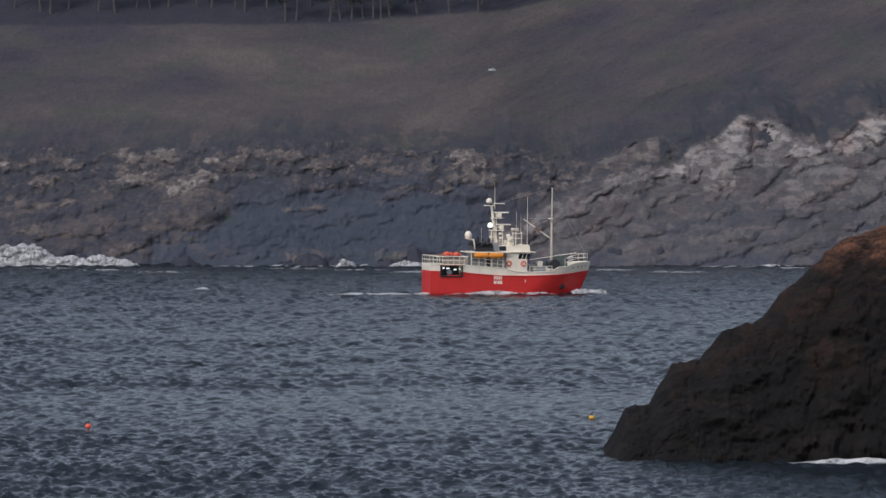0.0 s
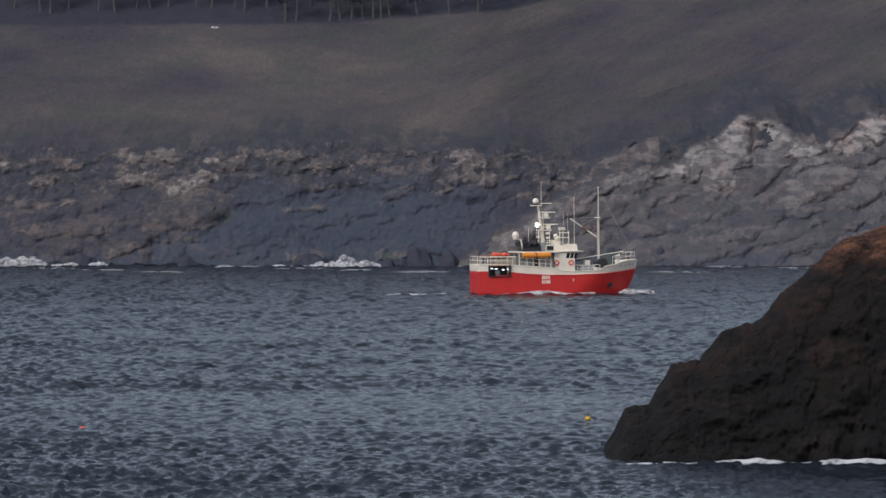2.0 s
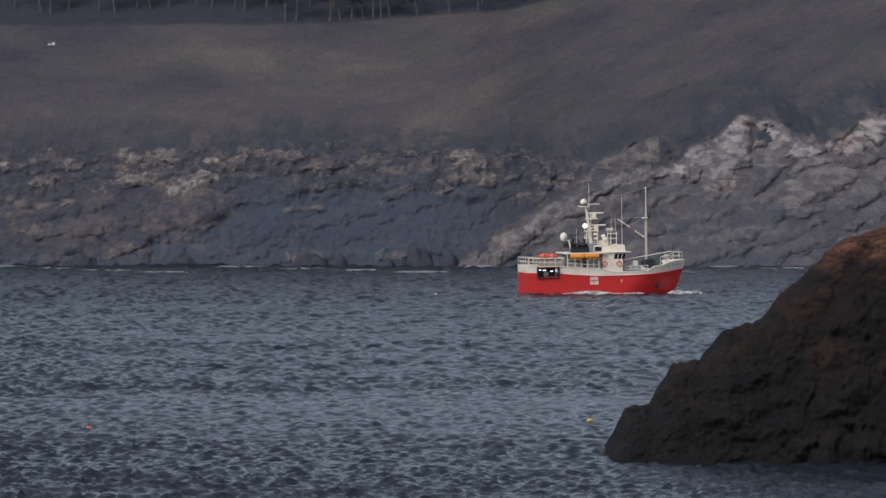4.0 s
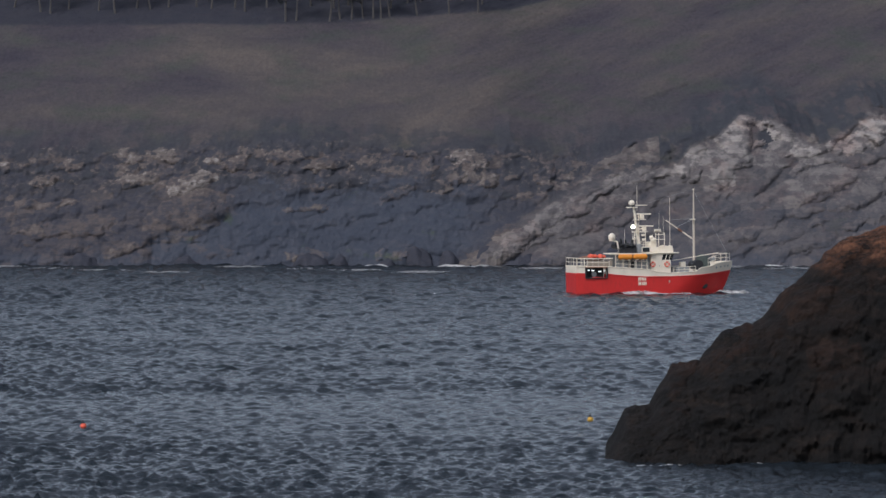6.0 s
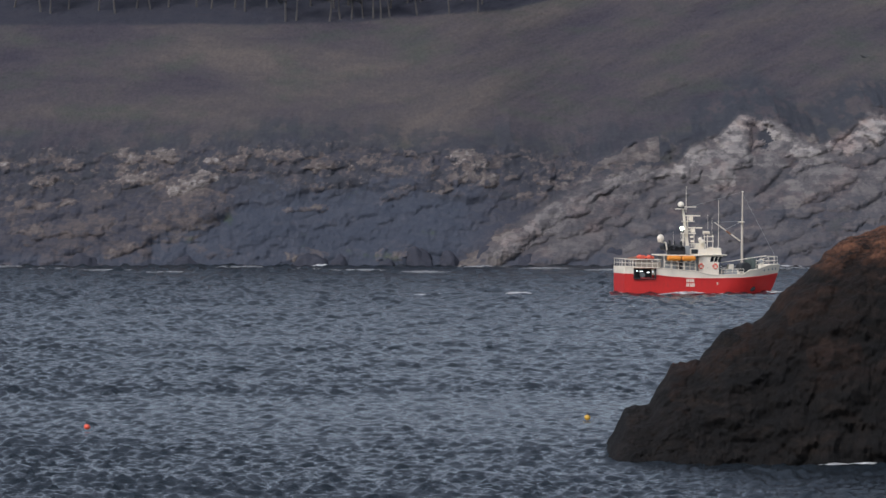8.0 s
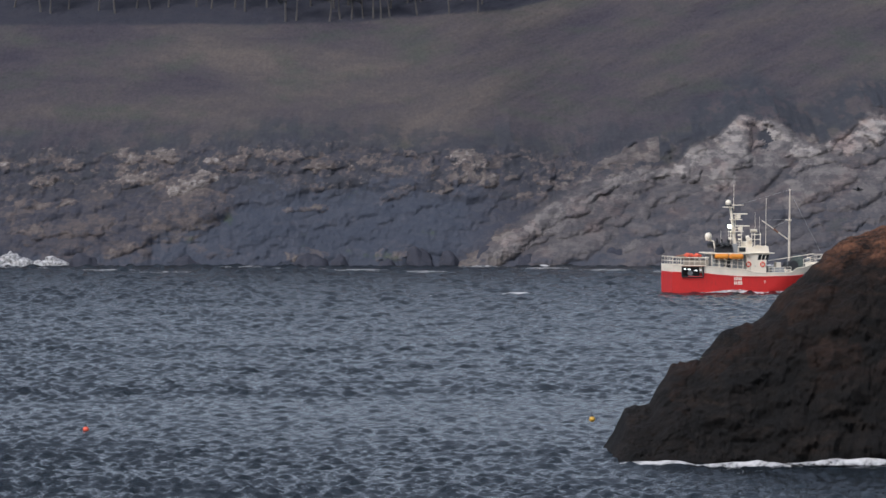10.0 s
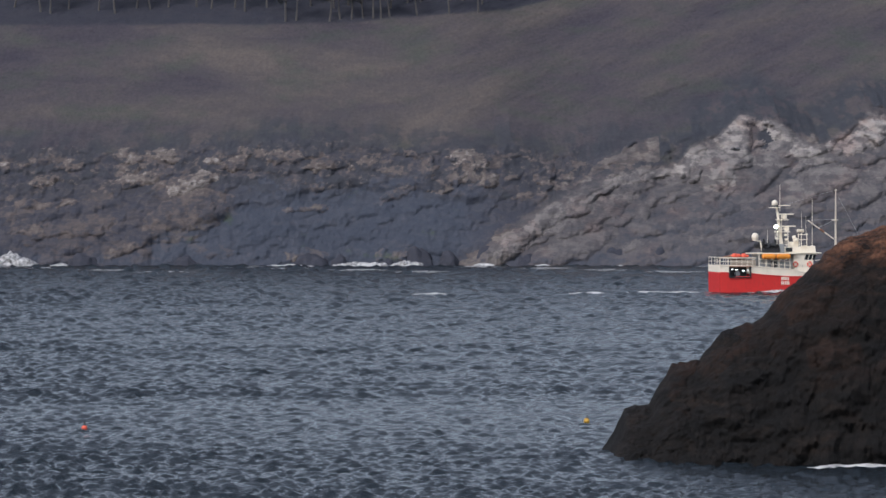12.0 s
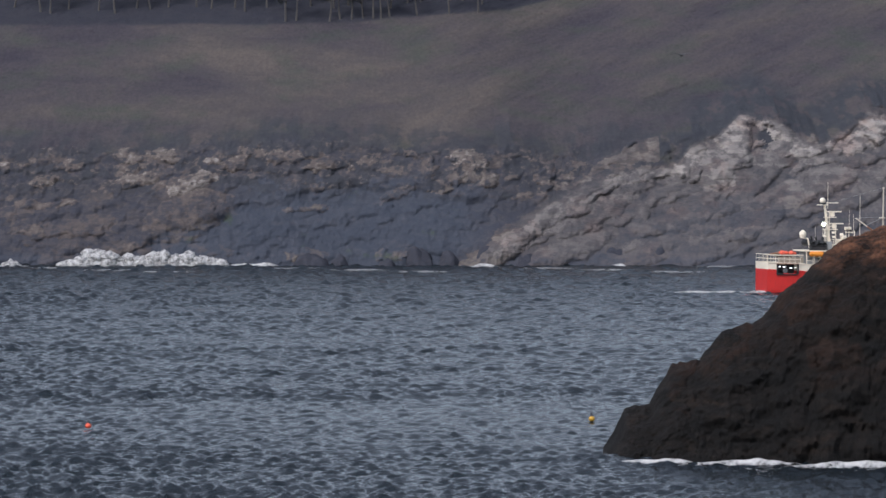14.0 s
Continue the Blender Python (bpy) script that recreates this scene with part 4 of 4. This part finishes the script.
def white_water():
    made = []
    low = "low line of foam along the cliff foot"
    add = lambda *a, **k: made.append(breaker(*a, **k))
    add(-65.67, -55.59, 645.0, 3.2, 3.0, 101, ((0, 1), (0.6, 0.72), (1.5, 0.5), (3, 0.4), (5, 0), (14, 0)))
    add(-58.41, -43.89, 644.8, 1.7, 2.6, 102, ((0, 1), (0.9, 0.8), (1.8, 0.55), (2.4, 0.3), (3.4, 0), (14, 0)))
    add(-25.33, -18.07, 645.0, 0.45, 2.0, 103, ((0, 0.8), (1.2, 0.7), (2.4, 1), (3.2, 0.5), (5, 0), (14, 0)), torn=0.2, lift=0.10, label=low)
    add(-19.28, -9.04, 644.8, 1.9, 2.4, 104, ((0, 0.45), (0.6, 0.75), (1.3, 1), (1.9, 0.7), (2.6, 0.3), (3.6, 0), (14, 0)))
    add(-7.58, -3.15, 645.0, 1.0, 1.8, 105, ((0, 0.95), (0.7, 0.6), (1.6, 0.2), (3, 0), (10.6, 0.2), (11.4, 1.0), (12.2, 0.9), (13, 0.3), (14, 0)))
    add(-39.86, -26.54, 645.0, 0.6, 2.2, 106, ((0, 0), (1.6, 0.2), (2.5, 1), (3.2, 0.8), (5.0, 0), (14, 0)), torn=0.2, lift=0.10, label=low)
    add(-11.62, -7.18, 644.6, 0.5, 1.6, 107, ((0, 0), (5, 0), (6.2, 0.9), (7.0, 0.9), (8.2, 0.4), (10, 0), (14, 0)), torn=0.2, lift=0.10, label=low)
    add(-1.53, 3.71, 644.6, 0.55, 1.6, 108, ((0, 0), (4.8, 0.1), (5.6, 0.6), (6.5, 1), (7.4, 0.4), (9, 0), (11.8, 0.1), (12.5, 0.7), (14, 0.4)), torn=0.2, lift=0.10, label=low)
    add(-19.28, -15.49, 644.8, 0.65, 1.6, 109, ((0, 0), (6.4, 0), (7.3, 1), (8.0, 0.7), (9, 0), (14, 0)), torn=0.2, lift=0.10, label=low)
    add(-65.67, -58.57, 645.0, 2.0, 2.6, 110, ((0, 0), (9, 0), (10.2, 0.9), (11.0, 1.0), (12.0, 0.75), (13.0, 0.5), (14, 0.4)))
    add(-58.82, -54.22, 645.2, 2.0, 2.0, 111, ((0, 0), (9.2, 0), (10.2, 1.0), (10.7, 0.7), (11.3, 0.15), (12, 0), (14, 0)))
    add(-15.65, -7.58, 644.8, 0.75, 2.0, 112, ((0, 0), (10, 0.3), (11.0, 1), (12.0, 0.9), (13, 0.5), (14, 0.2)), torn=0.2, lift=0.10, label=low)
    add(-27.75, -16.46, 645.0, 0.55, 2.0, 113, ((0, 0), (11, 0), (11.9, 0.8), (12.6, 1), (13.4, 0.6), (14, 0.4)), torn=0.2, lift=0.10, label=low)
    add(-56.64, -52.76, 645.0, 0.6, 1.6, 114, ((0, 0), (11, 0.2), (12.4, 0.9), (13, 0.8), (14, 0.2)), torn=0.2, lift=0.10, label=low)
    add(-54.78, -42.11, 645.2, 3.0, 2.8, 115, ((0, 0), (12.3, 0), (12.8, 0.5), (13.3, 1.0), (13.7, 0.9), (14, 0.85)))
    add(-43.89, -30.98, 645.2, 2.4, 2.8, 116, ((0, 0), (13.0, 0), (13.5, 0.5), (14, 1.0)))
    add(-31.79, -22.91, 645.0, 0.7, 2.2, 117, ((0, 0), (13.1, 0.1), (13.6, 0.7), (14, 1.0)), torn=0.2, lift=0.10, label=low)
    for k, (a, b, sw) in enumerate(((4.11, 7.74, ((0, 0.3), (3, 0.5), (6, 0.6), (8, 0.2), (12.5, 1), (14, 0.8))), (12.58, 15.41, ((0, 0.2), (7, 0.4), (11, 1), (12.5, 1), (14, 0.6))),
                                    (23.88, 26.30, ((0, 0.4), (6, 0.3), (14, 0.9))), (44.05, 51.31, ((0, 0.9), (3, 0.5), (6.5, 0.9), (7.5, 1), (14, 0.6))), (-22.91, -20.09, ((0, 0.9), (3, 0.3), (14, 0.3))))):
        add(a, b, 645.3, 0.5, 1.4, 130 + k, sw, torn=0.2, lift=0.10, label=low)
    # thin lace of spent foam drifting off the cliff foot, added to brighten the far water like mist
    lace = "thin lace of spent foam, also standing in for pale mist off the cliff"
    for k in range(16):
        a = -68 + 8.6 * k
        add(a, a + 9.5, 642.0 - 11 * (k % 4), 0.16, 12.0, 160 + k, ((0, 0.97), (3.5 + 0.4 * (k % 5), 1.0), (9 - 0.5 * (k % 4), 0.96), (14, 1.0)), torn=0.55, lift=0.17, label=lace)
    # white caps out on the water
    cap = "small white cap on the open water"
    add(-28.79, -26.84, 520.72, 0.4, 2.0, 141, ((0, 1), (0.6, 0.5), (1.4, 0), (14, 0)), lift=0.14, label=cap)
    add(-18.26, -16.17, 493.17, 0.45, 2.0, 142, ((0, 0), (5.9, 0), (6.4, 1), (6.9, 0.4), (7.5, 0), (14, 0)), lift=0.14, label=cap)
    add(-3.71, 1.00, 502.02, 0.3, 2.0, 143, ((0, 0), (2.2, 0), (2.9, 0.9), (5.3, 0.6), (6.5, 1), (7.5, 0.9), (9.5, 0.5), (12.4, 1), (13.3, 0.6), (14, 0.1)), lift=0.14, label=cap)
    add(6.06, 10.16, 504.29, 0.32, 2.0, 144, ((0, 0), (6.8, 0), (7.4, 1), (8.3, 0.7), (10.9, 0.7), (12, 0), (14, 0)), lift=0.14, label=cap)
    add(13.31, 19.94, 504.29, 0.36, 2.4, 145, ((0, 0), (9.6, 0), (10.6, 1), (11.3, 0.9), (12.6, 0.6), (13.6, 0), (14, 0)), lift=0.14, label=cap)
    add(-25.56, -24.01, 309.99, 0.25, 1.2, 146, ((0, 0), (11.9, 0), (12.4, 1), (12.9, 0), (14, 0)), lift=0.14, label=cap)
    # surf round the near rock
    surf = "thin white surf washing along the dark rock"
    add(15.66, 22.34, 213.47, 0.32, 1.1, 151, ((0, 1), (0.8, 0.95), (1.5, 0.9), (3, 0.8), (5, 0.3), (6.5, 0.5), (8, 0.6), (10.4, 1), (11.4, 1), (12.4, 0.3), (13.2, 0.2), (14, 0.7)), torn=0.26, lift=0.12, label=surf)
    add(10.89, 17.06, 213.60, 0.30, 1.0, 152, ((0, 0.2), (1.4, 1), (2.4, 0.9), (3, 0.8), (5, 0.2), (6.6, 0.8), (8, 0.3), (10.8, 0.9), (12.3, 0.3), (13.2, 0.3), (14, 0.9)), torn=0.26, lift=0.12, label=surf)
    add(7.18, 12.03, 214.40, 0.28, 0.9, 153, ((0, 0.1), (1.6, 0.7), (3, 0.4), (6.0, 0.5), (6.6, 0.6), (7.4, 0.3), (10.6, 0.8), (12.5, 0.2), (14, 0.9)), torn=0.22, lift=0.12, label=surf)
    add(7.02, 8.18, 217.21, 0.75, 1.0, 154, ((0, 0), (5.8, 0), (6.4, 1), (6.9, 0.4), (7.4, 0), (14, 0)), torn=0.36, label="small splash bursting against the rock")
    add(19.40, 21.54, 213.47, 0.6, 1.2, 155, ((0, 0.2), (0.8, 1), (1.2, 0.3), (2, 0), (10, 0.2), (11, 0.8), (12, 0.1), (14, 0)), torn=0.36, label="small splash bursting against the rock")
    return made


BREAKERS = white_water()

# water thrown up by the boat, going along with it
BOW_WAVE = foam_bank("bow_wave", 4.2, 2.4, 0.62, 201, "white bow wave curling from the red hull", 0.22, 30)
SIDE_WASH = foam_bank("hull_wash", 13.0, 0.7, 0.36, 202, "broken white wash along the hull side", 0.3, 0)
STERN_WASH = foam_bank("stern_wash", 3.4, 2.2, 0.38, 204, "white wash under the stern", 0.22, 0)
WAKE = foam_bank("wake", 11.0, 1.6, 0.24, 203, "thin white wake trailing behind the boat", 0.22, 0)


# ---- net buoys ----
def net_buoy(name, material, label, r):
    b = tagged(new(name), label, "buoy", group="net buoys")
    part("float", ball((0, 0, 0.05), r, r, r * 0.92, 3), material, b, smooth=True)
    part("collar", tube((0, 0, r * 0.85 + 0.03), (0, 0, r * 0.85 + 0.12), 0.07, 0.05, n=10), DARK, b)
    part("mooring_eye", ring((0, 0, r * 0.85 + 0.17), 0.06, 0.02, (0, 1, 0), n=10, k=6), DARK, b)
    return b


RED_BUOY = net_buoy("net_buoy", FLUO, "coral-red plastic net buoy floating on the water", 0.165)
YELLOW_BUOY = net_buoy("net_buoy", YELLOW, "yellow plastic net buoy floating on the water", 0.17)


# ---- sea birds ----
def sea_bird(plumage, label, span):
    bird = tagged(new("gull"), label, "gull", group="flying gulls")
    s = span / 1.3
    part("body", ball((0, 0, 0), 0.26 * s, 0.09 * s, 0.085 * s, 2), plumage, bird, smooth=True)
    bm = ball((0.27 * s, 0, 0.03 * s), 0.075 * s, 0.06 * s, 0.06 * s, 2)
    tube((0.32 * s, 0, 0.02 * s), (0.40 * s, 0, 0.005 * s), 0.018 * s, 0.005 * s, n=6, bm=bm)
    part("head", bm, plumage, bird)
    bm = bmesh.new()
    f = bm.faces.new([bm.verts.new(c) for c in ((-0.2 * s, -0.05 * s, 0), (-0.2 * s, 0.05 * s, 0), (-0.38 * s, 0.08 * s, 0), (-0.38 * s, -0.08 * s, 0))])
    bmesh.ops.solidify(bm, geom=[f], thickness=0.015)
    part("tail", bm, plumage, bird)
    wings = []
    for side in (-1, 1):
        bm = bmesh.new()
        n = 7
        up, down = [], []
        for k in range(n):
            q = k / (n - 1)
            y = side * q * 0.62 * s
            sweep = 0.10 * s * math.sin(q * 2.2) - 0.16 * s * q * q
            chord = 0.17 * s * (1 - q) ** 0.55 + 0.015
            z = 0.10 * s * math.sin(q * 2.4)
            up.append((bm.verts.new((sweep + chord * 0.45, y, z)), bm.verts.new((sweep - chord * 0.55, y, z - 0.01))))
            down.append((bm.verts.new((sweep + chord * 0.4, y, z - 0.025)), bm.verts.new((sweep - chord * 0.5, y, z - 0.022))))
        for rows in (up, down):
            for p, q in zip(rows, rows[1:]):
                bm.faces.new((p[0], q[0], q[1], p[1]))
        for k in range(n - 1):
            bm.faces.new((up[k][0], up[k + 1][0], down[k + 1][0], down[k][0]))
            bm.faces.new((up[k][1], up[k + 1][1], down[k + 1][1], down[k][1]))
        bmesh.ops.recalc_face_normals(bm, faces=bm.faces[:])
        wings.append(part("wing", bm, plumage, bird))
    return bird, wings


WHITE_GULL = sea_bird(FEATHER, "white gull gliding with spread wings", 1.35)
GREY_GULL = sea_bird(GREY_FEATHER, "dark grey gull gliding over the slope", 1.2)
DARK_GULL = sea_bird(GREY_FEATHER, "dark brown young gull climbing with beating wings", 1.4)


# ---- boulders at the foot of the cliff ----
def shore_boulder(x, y, wide, high, seed):
    rng = random.Random(seed)
    bm = bmesh.new()
    r = bmesh.ops.create_icosphere(bm, subdivisions=4, radius=1.0)
    shift = Vector((rng.uniform(0, 50), rng.uniform(0, 50), rng.uniform(0, 50)))
    for v in r["verts"]:
        k = 1 + 0.30 * noise.noise(v.co * 1.2 + shift) + 0.14 * noise.noise(v.co * 3.1 + shift) + 0.06 * noise.noise(v.co * 7.5 + shift)
        c = v.co * k
        v.co = Vector((c.x * wide / 2, c.y * wide * 0.45, c.z * (high + 1.0)))
    me = mesh_of("boulder", bm)
    me.materials.append(LAND)
    for p in me.polygons:
        p.use_smooth = True
    ob = tagged(new("boulder", me), "brown weathered boulder in the surf under the cliff", "rock", group="boulders on the shore")
    ob.matrix_basis = pose(x, y, -0.9, 0, rng.uniform(-8, 8), rng.uniform(-20, 20))


for _k, (_a, _y, _w, _h) in enumerate(((-19.13, 648.2, 5.2, 2.0), (-14.91, 648.6, 3.4, 1.3), (-8.08, 645.9, 3.0, 1.0), (-3.40, 647.8, 4.4, 2.2), (0.89, 647.4, 3.2, 1.9), (6.97, 648.2, 5.0, 2.4),
                                       (11.83, 648.0, 3.6, 1.6), (24.47, 650.0, 6.0, 2.4), (30.57, 650.4, 5.6, 2.2), (34.23, 649.6, 3.0, 1.5), (-36.80, 647.6, 4.0, 1.4), (-51.39, 647.4, 4.6, 1.6))):
    shore_boulder(_a, _y, _w, _h, 700 + _k)


# ---- trees on the hill ----
def hill_y(x, z):
    hit, place, *_ = LAND_OB.ray_cast(Vector((x, 300, z)), Vector((0, 1, 0)))
    return place.y if hit else 720.0


def tree(x, z, height, seed, lean=0.0):
    rng = random.Random(seed)
    t = tagged(new("tree"), "thin bare-stemmed dark tree on the hilltop", "tree", group="trees on the hill")
    bm = bmesh.new()
    p = Vector((0, 0, -0.6))
    stems = []
    r = 0.13 + 0.012 * height
    for k in range(6):
        q = p + Vector((lean * 0.3 + rng.uniform(-0.12, 0.12), rng.uniform(-0.1, 0.1), (height + 0.6) / 6))
        tube(p, q, r, r * 0.82, n=7, bm=bm)
        if k > 1:
            for _ in range(2):
                a = rng.uniform(0, 6.28)
                e = q + Vector((math.cos(a), math.sin(a), rng.uniform(0.4, 0.9))) * rng.uniform(0.8, 1.9)
                tube(q, e, r * 0.45, r * 0.15, n=5, bm=bm)
                stems.append(e)
        p, r = q, r * 0.82
    stems.append(p)
    part("trunk", bm, BARK, t)
    verts, faces = [], []
    for e in stems:
        for _ in range(70):
            c = e + Vector((rng.gauss(0, 0.55), rng.gauss(0, 0.55), rng.gauss(0.1, 0.42)))
            a = Vector((rng.uniform(-1, 1), rng.uniform(-1, 1), rng.uniform(-1, 1))).normalized() * rng.uniform(0.10, 0.22)
            b = a.orthogonal().normalized() * rng.uniform(0.06, 0.13)
            i = len(verts)
            verts += [c - a, c + b, c + a, c - b]
            faces.append((i, i + 1, i + 2, i + 3))
    me = bpy.data.meshes.new("crown")
    me.from_pydata(verts, [], faces)
    me.materials.append(LEAF)
    crown = new("crown", me)
    crown.parent = t
    t.matrix_basis = pose(x, hill_y(x, z) + 0.2, z)
    return t


def hilltop_wood():
    rng = random.Random(5)
    front = (-25.0, -23.3, -18.1, -16.2, -14.4, -12.6, -11.1, -9.8, -8.3, -4.0, 1.0, 5.5)
    for k, x in enumerate(front):
        tree(x, 36.95 + 0.05 * (x + 25) + rng.uniform(0, 0.4), rng.uniform(5.5, 7.5), 300 + k, rng.uniform(-0.4, 0.4))
    for k in range(26):
        x = -68 + k * 3.1 + rng.uniform(-1, 1)
        tree(x, 38.6 + 0.05 * max(x + 25, 0) + rng.uniform(0, 1.2), rng.uniform(5.5, 8.0), 330 + k, rng.uniform(-0.5, 0.5))


hilltop_wood()


def motions():
    """All that moves: the sea, white water, the boat on its course, buoys and birds."""
    walk(SEA_SHEET, [(0.0, pose(0, 0, 0)), (14.0, pose(6, -14, 0))])
    for ob, rows in BREAKERS:
        walk(ob, rows)
    # seconds, heave amidships, bow-down pitch, roll
    course = ((0, 0.28, 0.6, 0.4), (1.5, 0.28, -0.2, -0.6), (3, 0.24, -0.7, 0.3), (4.3, 0.16, -0.9, 0.8), (5.5, 0.08, -0.8, 0.2), (6.5, 0.0, 0.0, -0.5), (8, -0.15, 0.5, 0.0),
              (9.3, -0.02, 0.5, 0.6), (10.5, 0.08, 0.4, 0.2), (12, 0.0, 0.1, -0.5), (13, 0.23, 0.2, 0.0), (14, 0.28, 0.5, 0.4))
    at = lambda t: (-1.89 + 2.707 * t, 503 + 0.575 * t)
    walk(TRAWLER, [(t, pose(*at(t), heave + 7.8 * math.sin(radians(pitch)), roll, pitch, 12)) for t, heave, pitch, roll in course])
    c, s = math.cos(radians(12)), math.sin(radians(12))

    def along(ob, fx, fy, rows, turn=12):
        walk(ob, [(t, pose(at(t)[0] + fx * c - fy * s, at(t)[1] + fx * s + fy * c, z, 0, 0, turn)) for t, z in rows])

    along(BOW_WAVE, 18.3, -1.3, ((0, 0.05), (1.5, 0.0), (3, -0.05), (5, -0.25), (6.5, -0.15), (8, -0.3), (10, -0.1), (14, 0.0)))
    along(SIDE_WASH, 8.0, -2.75, ((0, 0.12), (1.5, 0.05), (3, 0.15), (5, -0.1), (6.5, 0.0), (8, -0.1), (10, 0.05), (14, 0.0)))
    along(STERN_WASH, -0.6, -1.2, ((0, 0.05), (1.5, -0.2), (3, -0.3), (6.5, -0.1), (8, 0.0), (10, -0.2), (14, 0.05)))
    along(WAKE, -6.2, -0.8, ((0, 0.15), (1.5, 0.1), (3, -0.05), (5, -0.2), (8, -0.1), (10, 0.0), (12.5, 0.15), (14, 0.15)))
    bob = lambda x, y, ph, lo: [(k * 0.5, pose(x + 0.16 * math.sin(k * 0.9 + ph), y, 0.10 + lo * math.sin(k * 1.15 + ph), 8 * math.sin(k * 0.8), 6 * math.cos(k * 0.7 + ph), 0)) for k in range(29)]
    walk(RED_BUOY, bob(-19.12, 241.63, 0.9, 0.10))
    walk(YELLOW_BUOY, bob(8.10, 249.73, 2.1, 0.09))

    def fly(bird, rows, beat, size):
        """rows: seconds and place; it heads along its path. beat: wing beats a second."""
        ob, wings = bird
        keys = []
        for k, (t, p) in enumerate(rows):
            q, o = rows[min(k + 1, len(rows) - 1)][1], rows[max(k - 1, 0)][1]
            keys.append((t, pose(*p, 0, 0, math.degrees(math.atan2(q[1] - o[1], q[0] - o[0])))))
        walk(ob, keys)
        n = int(14 * beat * 4)
        for side, wing in zip((-1, 1), wings):
            walk(wing, [(14.0 * k / n, pose(0, 0, 0, side * (4 + size * math.sin(k * math.pi / 2)), 0, 0)) for k in range(n + 1)])

    fly(WHITE_GULL, [(0, (4.07, 370.00, 22.09)), (0.4, (-1.11, 370.00, 23.44)), (0.8, (-5.87, 370.00, 24.59)), (1.2, (-10.39, 371.00, 25.31)), (1.6, (-14.74, 372.00, 25.72)), (2.0, (-18.79, 373.00, 25.65)),
                     (2.4, (-21.92, 374.00, 25.55)), (2.8, (-24.23, 375.00, 25.48)), (3.2, (-26.60, 376.00, 25.23)), (4.2, (-34.21, 378.00, 24.11)), (5.2, (-41.51, 380.00, 22.98)), (9, (-61.79, 385.00, 22.13)), (14, (-86.96, 390.00, 23.70))], 0.8, 14)
    fly(GREY_GULL, [(0, (62.54, 330.00, 19.74)), (5, (41.91, 330.00, 20.56)), (7.5, (32.09, 330.00, 21.67)), (7.8, (31.31, 330.00, 22.00)), (8.2, (30.41, 331.00, 22.32)), (8.8, (30.01, 333.00, 22.91)), (9.4, (31.33, 336.00, 24.04)),
                    (10.2, (36.37, 340.00, 25.43)), (14, (66.30, 350.00, 29.70))], 1.0, 18)
    fly(DARK_GULL, [(0, (59.02, 275.00, 9.84)), (6, (40.10, 275.00, 10.53)), (9.5, (28.06, 275.00, 12.42)), (10.5, (22.56, 275.00, 13.11)), (11.2, (19.64, 275.00, 13.80)), (11.6, (18.67, 275.00, 14.38)), (12.0, (17.85, 275.00, 15.17)), (12.5, (16.56, 276.00, 16.59)),
                    (12.9, (16.07, 277.00, 18.02)), (13.2, (15.85, 278.00, 19.25)), (13.5, (15.62, 279.00, 20.45)), (13.8, (15.10, 281.00, 21.03)), (14, (14.87, 282.00, 21.09))], 1.5, 26)


motions()
